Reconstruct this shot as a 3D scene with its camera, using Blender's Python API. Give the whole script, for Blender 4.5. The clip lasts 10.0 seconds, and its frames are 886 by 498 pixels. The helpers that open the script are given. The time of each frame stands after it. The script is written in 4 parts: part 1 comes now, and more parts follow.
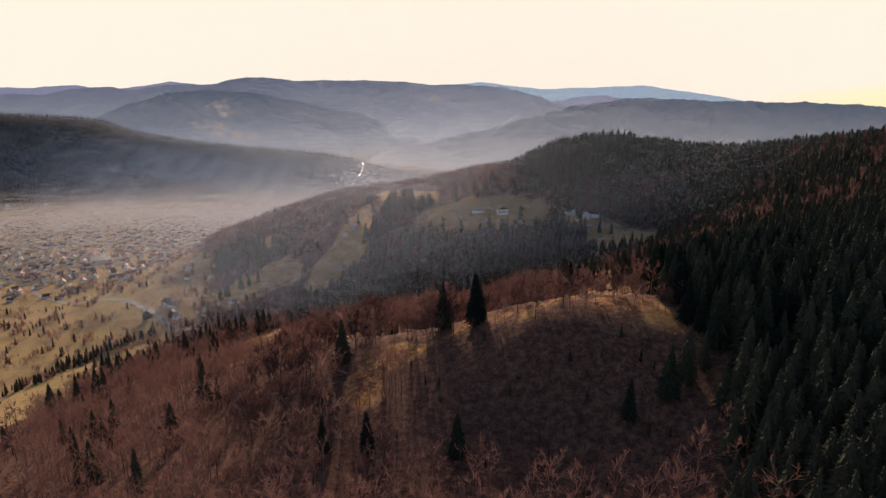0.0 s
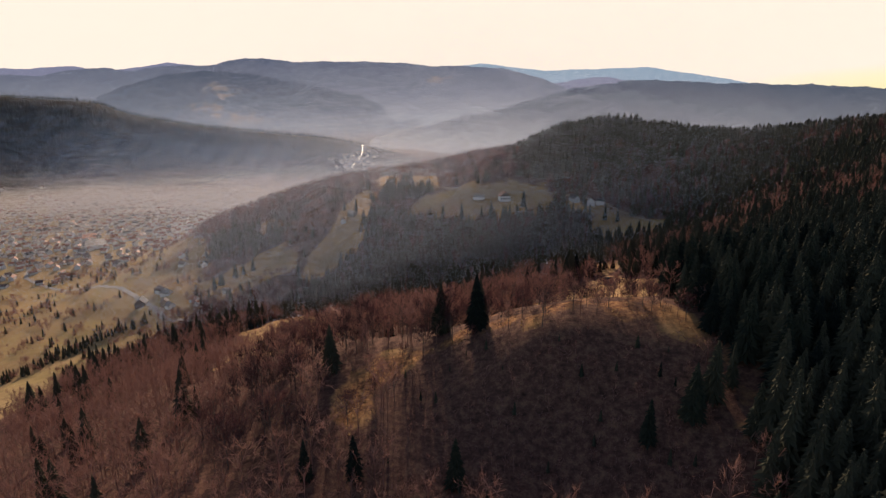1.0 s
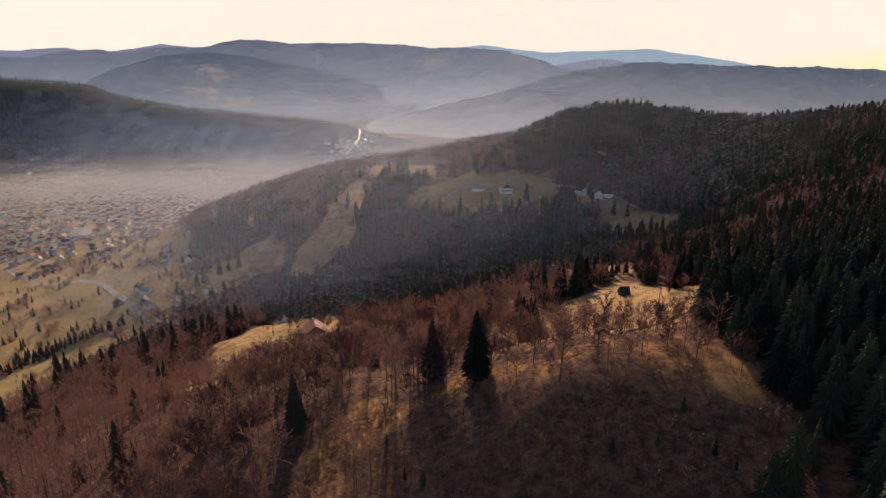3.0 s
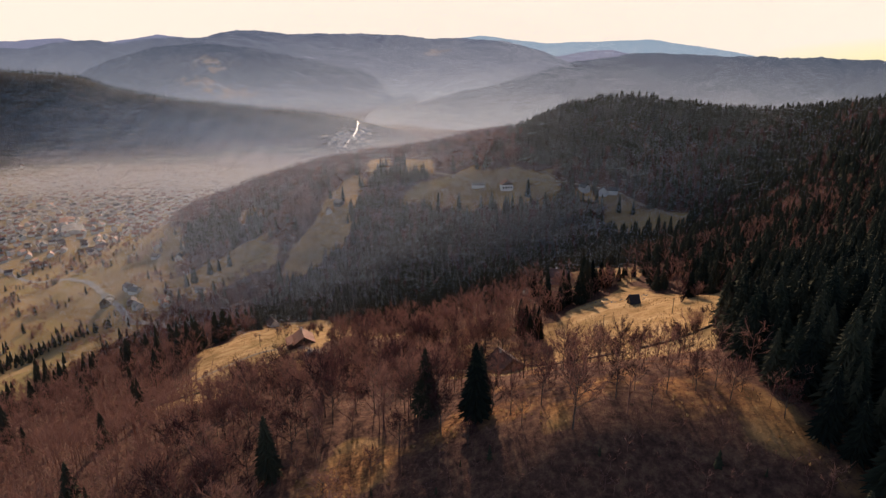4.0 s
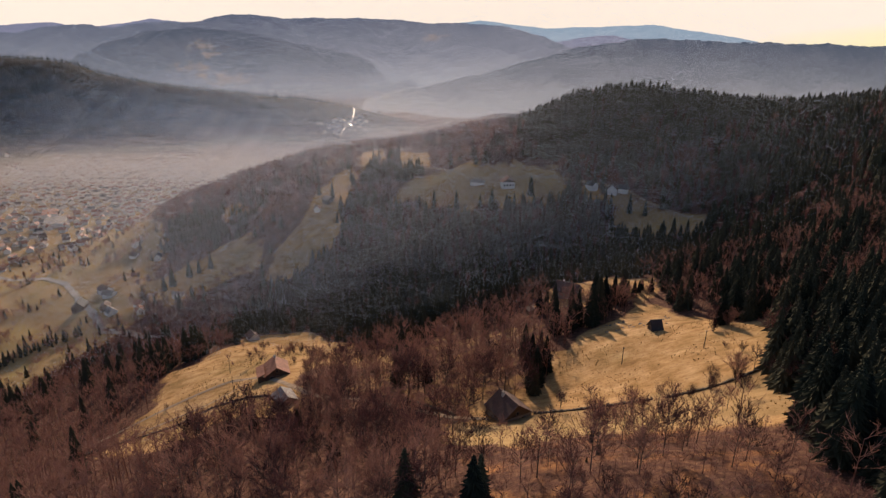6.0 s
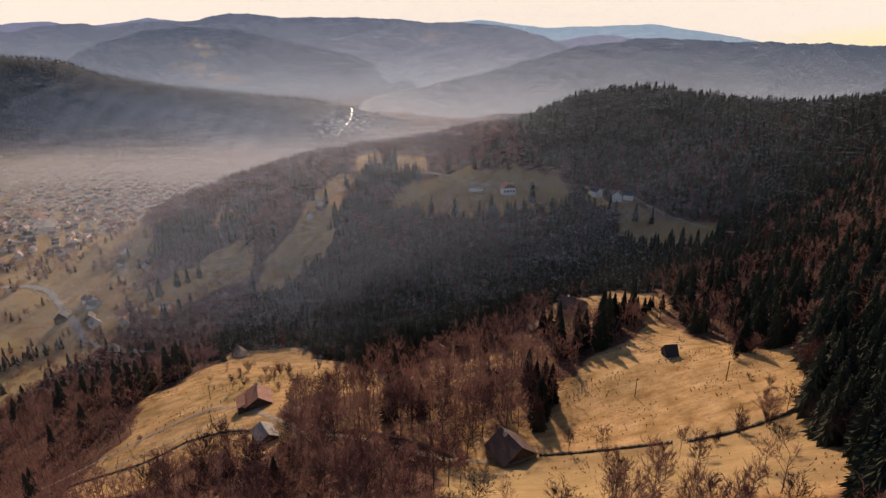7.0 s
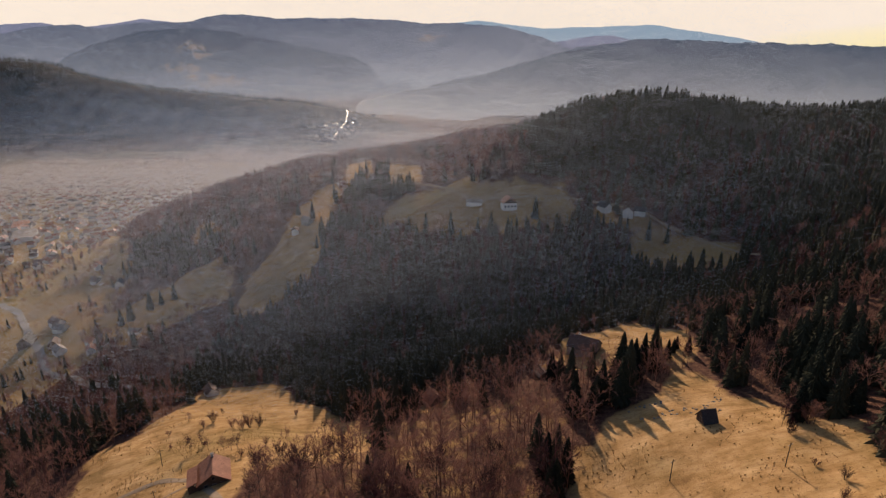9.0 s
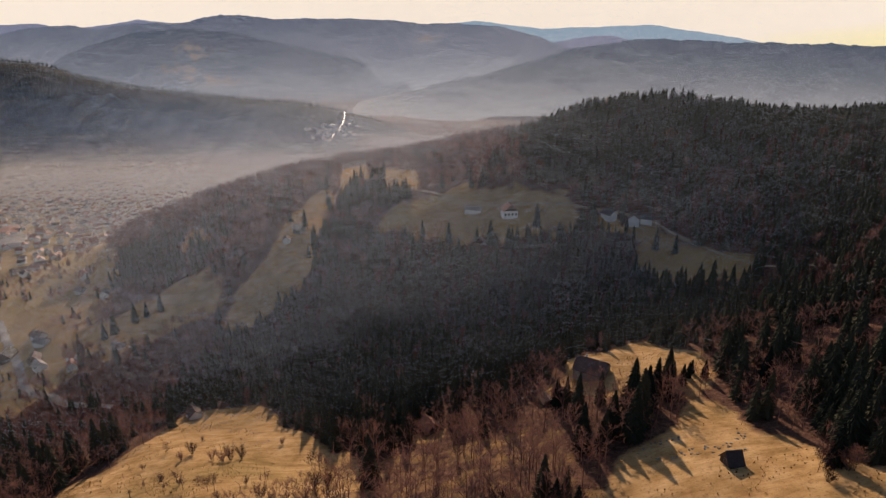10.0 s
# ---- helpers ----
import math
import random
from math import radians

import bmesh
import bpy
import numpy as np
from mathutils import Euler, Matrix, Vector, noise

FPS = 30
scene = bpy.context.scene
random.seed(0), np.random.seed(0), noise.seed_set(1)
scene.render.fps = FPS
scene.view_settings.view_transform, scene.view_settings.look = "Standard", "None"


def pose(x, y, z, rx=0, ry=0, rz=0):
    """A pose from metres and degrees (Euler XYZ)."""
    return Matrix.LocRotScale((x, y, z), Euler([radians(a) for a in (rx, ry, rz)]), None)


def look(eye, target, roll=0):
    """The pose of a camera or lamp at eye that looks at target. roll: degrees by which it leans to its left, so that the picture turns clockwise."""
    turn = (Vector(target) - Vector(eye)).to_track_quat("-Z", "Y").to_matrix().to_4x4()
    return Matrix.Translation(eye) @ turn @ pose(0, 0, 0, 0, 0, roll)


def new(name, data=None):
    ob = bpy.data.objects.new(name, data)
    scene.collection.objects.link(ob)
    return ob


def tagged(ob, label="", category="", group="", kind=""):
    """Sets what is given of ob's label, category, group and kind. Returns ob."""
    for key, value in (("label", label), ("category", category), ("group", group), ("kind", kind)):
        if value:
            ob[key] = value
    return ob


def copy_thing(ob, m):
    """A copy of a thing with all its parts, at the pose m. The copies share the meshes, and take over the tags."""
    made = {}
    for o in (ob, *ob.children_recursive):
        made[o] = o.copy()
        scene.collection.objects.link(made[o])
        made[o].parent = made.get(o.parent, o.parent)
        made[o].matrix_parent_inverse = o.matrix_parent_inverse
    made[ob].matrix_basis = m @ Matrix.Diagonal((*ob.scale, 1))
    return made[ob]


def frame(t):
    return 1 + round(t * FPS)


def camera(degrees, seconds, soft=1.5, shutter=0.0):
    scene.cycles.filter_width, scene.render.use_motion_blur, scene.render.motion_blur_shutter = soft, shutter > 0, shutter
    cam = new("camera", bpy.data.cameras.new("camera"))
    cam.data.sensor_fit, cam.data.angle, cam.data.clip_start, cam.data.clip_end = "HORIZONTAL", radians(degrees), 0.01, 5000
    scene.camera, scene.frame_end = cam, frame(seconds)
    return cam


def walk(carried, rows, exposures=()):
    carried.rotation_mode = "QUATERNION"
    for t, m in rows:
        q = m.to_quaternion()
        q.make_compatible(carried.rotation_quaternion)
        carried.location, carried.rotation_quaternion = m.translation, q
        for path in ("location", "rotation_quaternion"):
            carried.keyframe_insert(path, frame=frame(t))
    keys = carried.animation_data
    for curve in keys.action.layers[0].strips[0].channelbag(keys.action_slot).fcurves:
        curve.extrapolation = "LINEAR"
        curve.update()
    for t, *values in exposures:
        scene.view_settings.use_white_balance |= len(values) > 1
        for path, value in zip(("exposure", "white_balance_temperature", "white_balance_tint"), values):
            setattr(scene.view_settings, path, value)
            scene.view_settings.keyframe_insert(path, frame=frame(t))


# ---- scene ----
cam = camera(72.8, 10.0, soft=1.3)
METRES, EYE, TILT, LEAN, TURN = 220.0, 340.0, -14.5, 0.0, 0.0
ROWS = [
    (0.0, 0.0, 0.0, 0.0, 0.0, 0.0, 0.0),
    (0.5, 0.0022, 0.0425, 0.0114, 0.06, -0.79, -0.05),
    (1.0, 0.0048, 0.0921, 0.0248, 0.09, -1.64, -0.08),
    (1.5, 0.0069, 0.1359, 0.0365, 0.1, -2.17, -0.13),
    (2.0, 0.0094, 0.186, 0.05, 0.08, -2.52, -0.16),
    (2.5, 0.0114, 0.2307, 0.062, 0.05, -2.84, -0.13),
    (4.0, 0.0196, 0.3792, 0.1022, -0.03, -4.02, -0.07),
    (4.5, 0.0223, 0.4247, 0.114, -0.04, -4.37, -0.12),
    (5.0, 0.0251, 0.4765, 0.1275, -0.07, -4.77, -0.16),
    (6.5, 0.0332, 0.6199, 0.1659, -0.18, -5.36, -0.16),
    (7.0, 0.0362, 0.6728, 0.1801, -0.22, -5.35, -0.15),
    (7.5, 0.039, 0.7184, 0.1923, -0.23, -5.34, -0.16),
    (8.0, 0.0421, 0.7704, 0.207, -0.27, -5.33, -0.17),
    (8.5, 0.044, 0.8161, 0.2191, -0.33, -5.31, -0.12),
    (9.0, 0.0471, 0.868, 0.2323, -0.41, -5.28, -0.05),
    (9.5, 0.0491, 0.9132, 0.2441, -0.49, -5.26, 0.03),
    (10.0, 0.0524, 0.965, 0.257, -0.54, -5.25, 0.08),
]
walk(cam, [(t, pose(0, 0, EYE, TILT, LEAN, TURN) @ pose(METRES * x, METRES * y, METRES * z, 90 + pitch, roll, yaw)) for t, x, y, z, yaw, pitch, roll in ROWS],
     exposures=((0.0, 0.38, 6350, 20), (2.5, 0.38, 6350, 20), (5.0, 0.36, 6350, 20), (7.0, 0.30, 6350, 20), (10.0, 0.22, 6350, 18)))

# ---- sky and sun: low winter sun straight ahead, behind the far ridges ----
SUN_AZ, SUN_EL = radians(-4.0), radians(19.5)
world = bpy.data.worlds.new("sky")
scene.world = world
world.use_nodes = True
wn = world.node_tree.nodes
sky = wn.new("ShaderNodeTexSky")
sky.sky_type, sky.sun_disc = "NISHITA", False
sky.sun_elevation, sky.sun_rotation = SUN_EL, SUN_AZ
sky.altitude, sky.air_density, sky.dust_density, sky.ozone_density = 900, 1.0, 1.9, 1.0
wn["Background"].inputs["Strength"].default_value = 0.115
veil = wn.new("ShaderNodeMix")
veil.data_type, veil.blend_type = "RGBA", "DARKEN"
veil.inputs[0].default_value, veil.inputs[7].default_value = 1.0, (7.1, 6.25, 4.9, 1)
world.node_tree.links.new(sky.outputs["Color"], veil.inputs[6])
world.node_tree.links.new(veil.outputs[2], wn["Background"].inputs["Color"])
sun_data = bpy.data.lights.new("sun", "SUN")
sun_data.energy, sun_data.angle, sun_data.color = 5.0, radians(0.6), (1.0, 0.81, 0.58)
sun = new("sun", sun_data)
toward_sun = Vector((math.sin(SUN_AZ) * math.cos(SUN_EL), math.cos(SUN_AZ) * math.cos(SUN_EL), math.sin(SUN_EL)))
sun.matrix_world = look(toward_sun * 600 + Vector((0, 300, 300)), (0, 300, 300))


# ---- materials ----
class Nodes:
    """Short hand for a node material."""

    def __init__(self, name):
        self.mat = bpy.data.materials.new(name)
        self.mat.use_nodes = True
        self.nodes, self.links = self.mat.node_tree.nodes, self.mat.node_tree.links
        self.bsdf = self.nodes["Principled BSDF"]

    def add(self, kind, **values):
        n = self.nodes.new("ShaderNode" + kind)
        for key, value in values.items():
            n.inputs[key].default_value = value
        return n

    def join(self, a, b):
        self.links.new(a, b)

    def noise(self, scale, detail=4.0, rough=0.6, vector=None):
        n = self.add("TexNoise", Scale=scale, Detail=detail, Roughness=rough)
        self.join(vector if vector else self.place(), n.inputs["Vector"])
        return n.outputs["Fac"]

    def place(self):
        return self.add("NewGeometry").outputs["Position"]

    def ramp(self, fac, *stops):
        n = self.add("ValToRGB")
        while len(n.color_ramp.elements) < len(stops):
            n.color_ramp.elements.new(0.5)
        for e, (p, c) in zip(n.color_ramp.elements, stops):
            e.position, e.color = p, (*c, 1)
        self.join(fac, n.inputs["Fac"])
        return n.outputs["Color"]

    def mix(self, fac, a, b, blend="MIX"):
        n = self.nodes.new("ShaderNodeMix")
        n.data_type, n.blend_type = "RGBA", blend
        for sock, v in ((n.inputs[0], fac), (n.inputs[6], a), (n.inputs[7], b)):
            if isinstance(v, (int, float)):
                sock.default_value = v
            elif isinstance(v, tuple):
                sock.default_value = (*v, 1)
            else:
                self.join(v, sock)
        return n.outputs[2]

    def math(self, op, a, b=0.0):
        n = self.nodes.new("ShaderNodeMath")
        n.operation = op
        for sock, v in zip(n.inputs, (a, b)):
            if isinstance(v, (int, float)):
                sock.default_value = v
            else:
                self.join(v, sock)
        return n.outputs[0]

    def done(self, colour, rough=0.9, bump=None, distance=0.1, spec=0.2):
        self.join(colour, self.bsdf.inputs["Base Color"])
        self.bsdf.inputs["Roughness"].default_value = rough
        self.bsdf.inputs["Specular IOR Level"].default_value = spec
        if bump:
            b = self.add("Bump", Strength=0.6, Distance=distance)
            self.join(bump, b.inputs["Height"])
            self.join(b.outputs["Normal"], self.bsdf.inputs["Normal"])
        return self.mat


def ground_material():
    """Dry winter grass, greener hollows, bracken, and leaf litter where the map says wood; it also darkens shaded
    meadows.
    """
    m = Nodes("dry_grass_and_leaf_litter")
    at = m.nodes.new("ShaderNodeAttribute")
    at.attribute_name = "cover"
    sep = m.add("SeparateColor")
    m.join(at.outputs["Color"], sep.inputs["Color"])
    big, mid, fine = m.noise(0.018), m.noise(0.11, 6), m.noise(0.9, 6, 0.7)
    grass = m.ramp(mid, (0.3, (0.25, 0.14, 0.05)), (0.5, (0.42, 0.245, 0.10)), (0.68, (0.52, 0.325, 0.15)))
    green = m.ramp(fine, (0.3, (0.11, 0.08, 0.025)), (0.7, (0.26, 0.185, 0.065)))
    grass = m.mix(m.ramp(big, (0.52, (0, 0, 0)), (0.7, (0.55, 0.55, 0.55))), grass, green)
    streak = m.add("Mapping")
    streak.inputs["Scale"].default_value = (0.06, 0.30, 0.2)
    streak.inputs["Rotation"].default_value = (0, 0, 0.35)
    m.join(m.place(), streak.inputs["Vector"])
    worn = m.noise(1.0, 7, 0.7, streak.outputs["Vector"])
    grass = m.mix(1.0, grass, m.ramp(worn, (0.36, (0.76, 0.73, 0.68)), (0.52, (1.0, 1.0, 1.0)), (0.68, (1.16, 1.18, 1.22))), "MULTIPLY")
    grass = m.mix(m.ramp(fine, (0.34, (0.55, 0.55, 0.55)), (0.46, (0, 0, 0))), grass, (0.11, 0.06, 0.03))
    field = m.ramp(m.noise(0.03, 3), (0.35, (0.20, 0.14, 0.055)), (0.55, (0.38, 0.26, 0.11)), (0.7, (0.27, 0.21, 0.07)))
    plots = m.add("TexVoronoi", Scale=0.021, Randomness=0.9)
    m.join(m.place(), plots.inputs["Vector"])
    tone = m.add("SeparateColor")
    m.join(plots.outputs["Color"], tone.inputs["Color"])
    field = m.mix(0.6, field, m.ramp(tone.outputs["Red"], (0.1, (0.13, 0.085, 0.045)), (0.5, (0.30, 0.20, 0.10)), (0.9, (0.21, 0.17, 0.06))))
    grass = m.mix(sep.outputs["Green"], grass, m.mix(0.3, field, grass))
    bracken = m.ramp(m.noise(0.35, 7, 0.75), (0.34, (0.035, 0.02, 0.014)), (0.46, (0.17, 0.07, 0.03)), (0.56, (0.36, 0.165, 0.06)), (0.7, (0.46, 0.27, 0.11)))
    grass = m.mix(at.outputs["Alpha"], grass, bracken)
    litter = m.ramp(m.noise(0.45, 6, 0.75), (0.3, (0.03, 0.017, 0.012)), (0.5, (0.105, 0.05, 0.034)), (0.7, (0.21, 0.115, 0.065)))
    wood = m.math("ADD", sep.outputs["Red"], m.math("MULTIPLY", m.math("SUBTRACT", mid, 0.5), 0.9))
    col = m.mix(m.ramp(wood, (0.4, (0, 0, 0)), (0.6, (1, 1, 1))), grass, litter)
    far = m.ramp(m.noise(0.02, 8, 0.75), (0.35, (0.016, 0.02, 0.016)), (0.52, (0.05, 0.042, 0.035)), (0.72, (0.11, 0.085, 0.06)))
    col = m.mix(sep.outputs["Blue"], col, far)
    return m.done(col, 0.95, m.noise(1.6, 6, 0.7), 0.5, 0.05)


def foliage_material(name, dark, mid, light, through_light, spec):
    m = Nodes(name)
    geo = m.add("NewGeometry")
    info = m.add("ObjectInfo")
    tone = m.nodes.new("ShaderNodeAttribute")
    tone.attribute_name = "tone"
    own = m.math("MAXIMUM", tone.outputs["Fac"], info.outputs["Random"])
    f = m.math("ADD", m.math("MULTIPLY", geo.outputs["Random Per Island"], 0.2), m.math("MULTIPLY", own, 0.62))
    f = m.math("ADD", f, m.math("MULTIPLY", m.noise(0.03, 3), 0.36))
    col = m.ramp(f, (0.32, dark), (0.55, mid), (0.86, light))
    m.done(col, 0.85, spec=spec)
    trans = m.add("BsdfTranslucent")
    m.join(col, trans.inputs["Color"])
    mix = m.add("MixShader", Fac=through_light)
    m.join(m.bsdf.outputs[0], mix.inputs[1])
    m.join(trans.outputs[0], mix.inputs[2])
    m.join(mix.outputs[0], m.nodes["Material Output"].inputs["Surface"])
    return m.mat


def plain(name, a, b, scale, rough=0.85, bump=0.05, spec=0.2, metal=0.0):
    m = Nodes(name)
    n = m.noise(scale, 6, 0.7)
    stain = m.noise(scale * 0.12, 3)
    col = m.mix(m.ramp(stain, (0.35, (0, 0, 0)), (0.7, (0.6, 0.6, 0.6))), m.ramp(n, (0.3, a), (0.7, b)), tuple(0.6 * v for v in a))
    m.bsdf.inputs["Metallic"].default_value = metal
    return m.done(col, rough, n, bump, spec)


# clearings on the far slopes: x, height, reach
CLEARINGS = ((-1344, 262, 62), (-1300, 225, 48), (-1372, 150, 66), (-1180, 92, 90), (-1310, 118, 46), (-30, 318, 50))


def haze_glow_material(name, low, high, z0, z1, patch, scale=0.004):
    """Far wooded ridges through kilometres of air: a plain glowing backdrop, the haze put into its emission, brighter
    towards the valley.
    """
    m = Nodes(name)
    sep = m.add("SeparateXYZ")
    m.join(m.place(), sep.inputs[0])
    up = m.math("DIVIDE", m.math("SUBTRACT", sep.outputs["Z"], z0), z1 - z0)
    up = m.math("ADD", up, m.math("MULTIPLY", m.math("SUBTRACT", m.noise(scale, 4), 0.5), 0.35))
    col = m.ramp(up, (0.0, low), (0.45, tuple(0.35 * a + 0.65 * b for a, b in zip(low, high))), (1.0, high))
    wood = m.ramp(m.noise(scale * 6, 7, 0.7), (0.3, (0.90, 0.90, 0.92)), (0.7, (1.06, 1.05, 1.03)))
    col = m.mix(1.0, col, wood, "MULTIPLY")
    if patch:
        ragged = m.math("MULTIPLY", m.math("SUBTRACT", m.noise(scale * 5, 6, 0.65), 0.5), 260)
        for x, z, reach in CLEARINGS:
            dx = m.math("MULTIPLY", m.math("SUBTRACT", sep.outputs["X"], x), 0.55)
            dz = m.math("MULTIPLY", m.math("SUBTRACT", sep.outputs["Z"], z), 1.9)
            d = m.math("ADD", m.math("SQRT", m.math("ADD", m.math("MULTIPLY", dx, dx), m.math("MULTIPLY", dz, dz))), ragged)
            col = m.mix(m.ramp(m.math("DIVIDE", d, reach), (0.1, (0.5, 0.5, 0.5)), (0.8, (0, 0, 0))), col, patch)
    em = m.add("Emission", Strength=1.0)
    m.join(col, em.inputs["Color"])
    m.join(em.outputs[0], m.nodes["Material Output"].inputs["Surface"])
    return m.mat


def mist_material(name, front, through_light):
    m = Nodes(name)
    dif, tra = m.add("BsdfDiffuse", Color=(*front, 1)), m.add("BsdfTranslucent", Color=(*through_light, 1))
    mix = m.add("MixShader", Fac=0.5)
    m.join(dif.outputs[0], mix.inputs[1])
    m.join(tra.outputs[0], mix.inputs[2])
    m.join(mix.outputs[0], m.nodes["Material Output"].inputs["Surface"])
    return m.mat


GROUND = ground_material()
NEEDLE = foliage_material("spruce_needles", (0.014, 0.018, 0.015), (0.034, 0.038, 0.025), (0.062, 0.058, 0.036), 0.16, 0.02)
TWIG = foliage_material("bare_twigs", (0.024, 0.012, 0.015), (0.095, 0.041, 0.040), (0.27, 0.14, 0.105), 0.25, 0.05)
BARK = plain("bark", (0.05, 0.04, 0.033), (0.15, 0.12, 0.10), 3.0)
STRAW = foliage_material("dry_grass_tufts", (0.16, 0.09, 0.035), (0.33, 0.20, 0.085), (0.50, 0.33, 0.16), 0.4, 0.05)
MIST = mist_material("valley_mist", (0.63, 0.61, 0.61), (0.65, 0.61, 0.58))
# Blue scattered skylight is put into the colour of these two hazes.
HILL_AIRLIGHT = mist_material("hillside_airlight", (0.51, 0.57, 0.70), (0.54, 0.575, 0.63))
FAR_AIRLIGHT = mist_material("thin_blue_airlight", (0.22, 0.32, 0.50), (0.23, 0.32, 0.47))
TILE = plain("red_roof_tile", (0.24, 0.085, 0.045), (0.42, 0.17, 0.09), 2.0, 0.7, 0.04, 0.25)
OLD_TILE = plain("weathered_brown_roof", (0.085, 0.05, 0.04), (0.19, 0.11, 0.08), 2.0, 0.75, 0.04)
SLATE = plain("dark_shingle", (0.03, 0.03, 0.034), (0.075, 0.07, 0.07), 2.5, 0.7, 0.04)
TIN = plain("tin_roof", (0.16, 0.13, 0.11), (0.42, 0.37, 0.32), 0.9, 0.75, 0.02, 0.2, 0.0)
PLASTER = plain("pale_plaster", (0.55, 0.52, 0.47), (0.78, 0.75, 0.70), 1.5)
DARK_STONE = plain("mossy_field_stone", (0.05, 0.043, 0.035), (0.16, 0.14, 0.11), 2.2)
PLANK = plain("brown_planks", (0.06, 0.038, 0.025), (0.16, 0.10, 0.07), 4.0)
STONE = plain("grey_stone", (0.13, 0.115, 0.10), (0.32, 0.29, 0.25), 2.2)
TRACK = plain("gravel_track", (0.24, 0.17, 0.11), (0.42, 0.31, 0.21), 0.6, 0.95, 0.05, 0.05)
TARMAC = plain("pale_tarmac", (0.26, 0.23, 0.20), (0.42, 0.37, 0.32), 0.4, 0.85, 0.05, 0.1)
WET = plain("wet_tarmac", (0.20, 0.18, 0.16), (0.34, 0.31, 0.28), 0.4, 0.55, 0.0, 0.35)
BRIGHT_METAL = plain("bright_sheet_metal", (0.55, 0.50, 0.42), (0.75, 0.70, 0.60), 0.3, 0.42, 0.0, 0.5, 0.5)
PALE_ROOF = plain("pale_clay_roof", (0.40, 0.30, 0.22), (0.62, 0.50, 0.40), 0.5, 0.6, 0.0, 0.3)
GLASS = plain("window_glass", (0.02, 0.022, 0.026), (0.03, 0.032, 0.036), 1.0, 0.08, 0.0, 0.6)


# ---- the shape of the land: spot heights of hill, shelf, far hill and valley side, rounded into one sheet ----
NEAR_HILL = [(-26,195,246),(-9,180,246),(2,150,241),(40,158,243),(50,130,240),(31,195,264),(78,173,259),(80,190,265),(98,273,246),(57,220,263),(-52,227,238),
             (-118,218,205),(-144,240,196),(0,60,246),(150,100,268),(190,270,268),(84,360,214),(68,384,203),(112,464,198),(84,480,190),
             (30,329,206),(-70,375,191),(-28,434,168),(-112,411,171),(-114,454,160),(-113,350,178),(-220,341,150),(140,390,218),(45,300,216),(32,316,207)]
FAR_HILL = [(38,530,160),(112,545,170),(160,490,202),(-50,500,146),(-151,602,118),(-227,627,116),(-205,672,132),(-331,902,126),(-208,935,170),
            (-95,882,195),(-13,772,208),(42,941,214),(66,660,211),(156,640,210),(-96,622,142),(-124,690,168),(-139,1005,172),(106,810,244),(150,770,271),
            (215,754,278),(300,690,261),(330,520,262),(450,620,290),(330,830,258),(270,560,228)]
VALLEY_SIDE = [(-360,695,88),(-300,735,111),(-312,594,90),(-450,560,60),(-689,1168,5),(-600,900,15),(-480,330,70),(-400,60,140),(-200,-100,215),
               (60,-200,246),(330,0,290),(380,300,305),(620,500,320),(600,900,250),(400,1300,120),(0,1400,70),(-450,1250,18),(-750,600,0),
               (-900,200,20),(-500,-300,140),(500,-300,290),(800,100,300),(900,1000,200),(-900,1300,-15),(-100,1700,0),(700,1700,60)]
SPOTS = np.array(NEAR_HILL + FAR_HILL + VALLEY_SIDE, float)
FLOOR = 6.0


def plate(k, stiff):
    n = len(k)
    d = np.hypot(k[:, None, 0] - k[None, :, 0], k[:, None, 1] - k[None, :, 1]) / 300
    a = np.zeros((n + 3, n + 3))
    a[:n, :n] = np.where(d > 0, d * d * np.log(d + 1e-12), 0) + stiff * np.eye(n)
    p = np.c_[np.ones(n), k[:, :2] / 300]
    a[:n, n:], a[n:, :n] = p, p.T
    return np.linalg.solve(a, np.r_[k[:, 2], 0, 0, 0])


PLATE = plate(SPOTS, 0.004)


def smooth(a, b, v):
    t = np.clip((v - a) / (b - a), 0, 1)
    return t * t * (3 - 2 * t)


def rolls(x, y):
    return (np.sin(x * .031 + 1.3 * np.sin(y * .017)) * np.cos(y * .027 + .9 * np.sin(x * .013)) * 2.2
            + np.sin(x * .083 + y * .051 + 1.7 * np.sin(y * .043)) * .8 + np.sin(y * .117 - x * .061 + 1.1 * np.sin(x * .09)) * .5)


def spur(x, y, x0, y0, x1, y1, h0, h1, w):
    """A ridge from one end to the other, its height falling from h0 to h1, with rounded flanks."""
    dx, dy = x1 - x0, y1 - y0
    s = np.clip(((x - x0) * dx + (y - y0) * dy) / (dx * dx + dy * dy), 0, 1)
    d = np.hypot(x - x0 - s * dx, y - y0 - s * dy)
    d = d * (1 + .12 * np.sin(s * 31 + x * .004) + .08 * np.sin(y * .013 + x * .009))
    return (h0 + (h1 - h0) * s) * np.exp(-(d / w) ** 2)


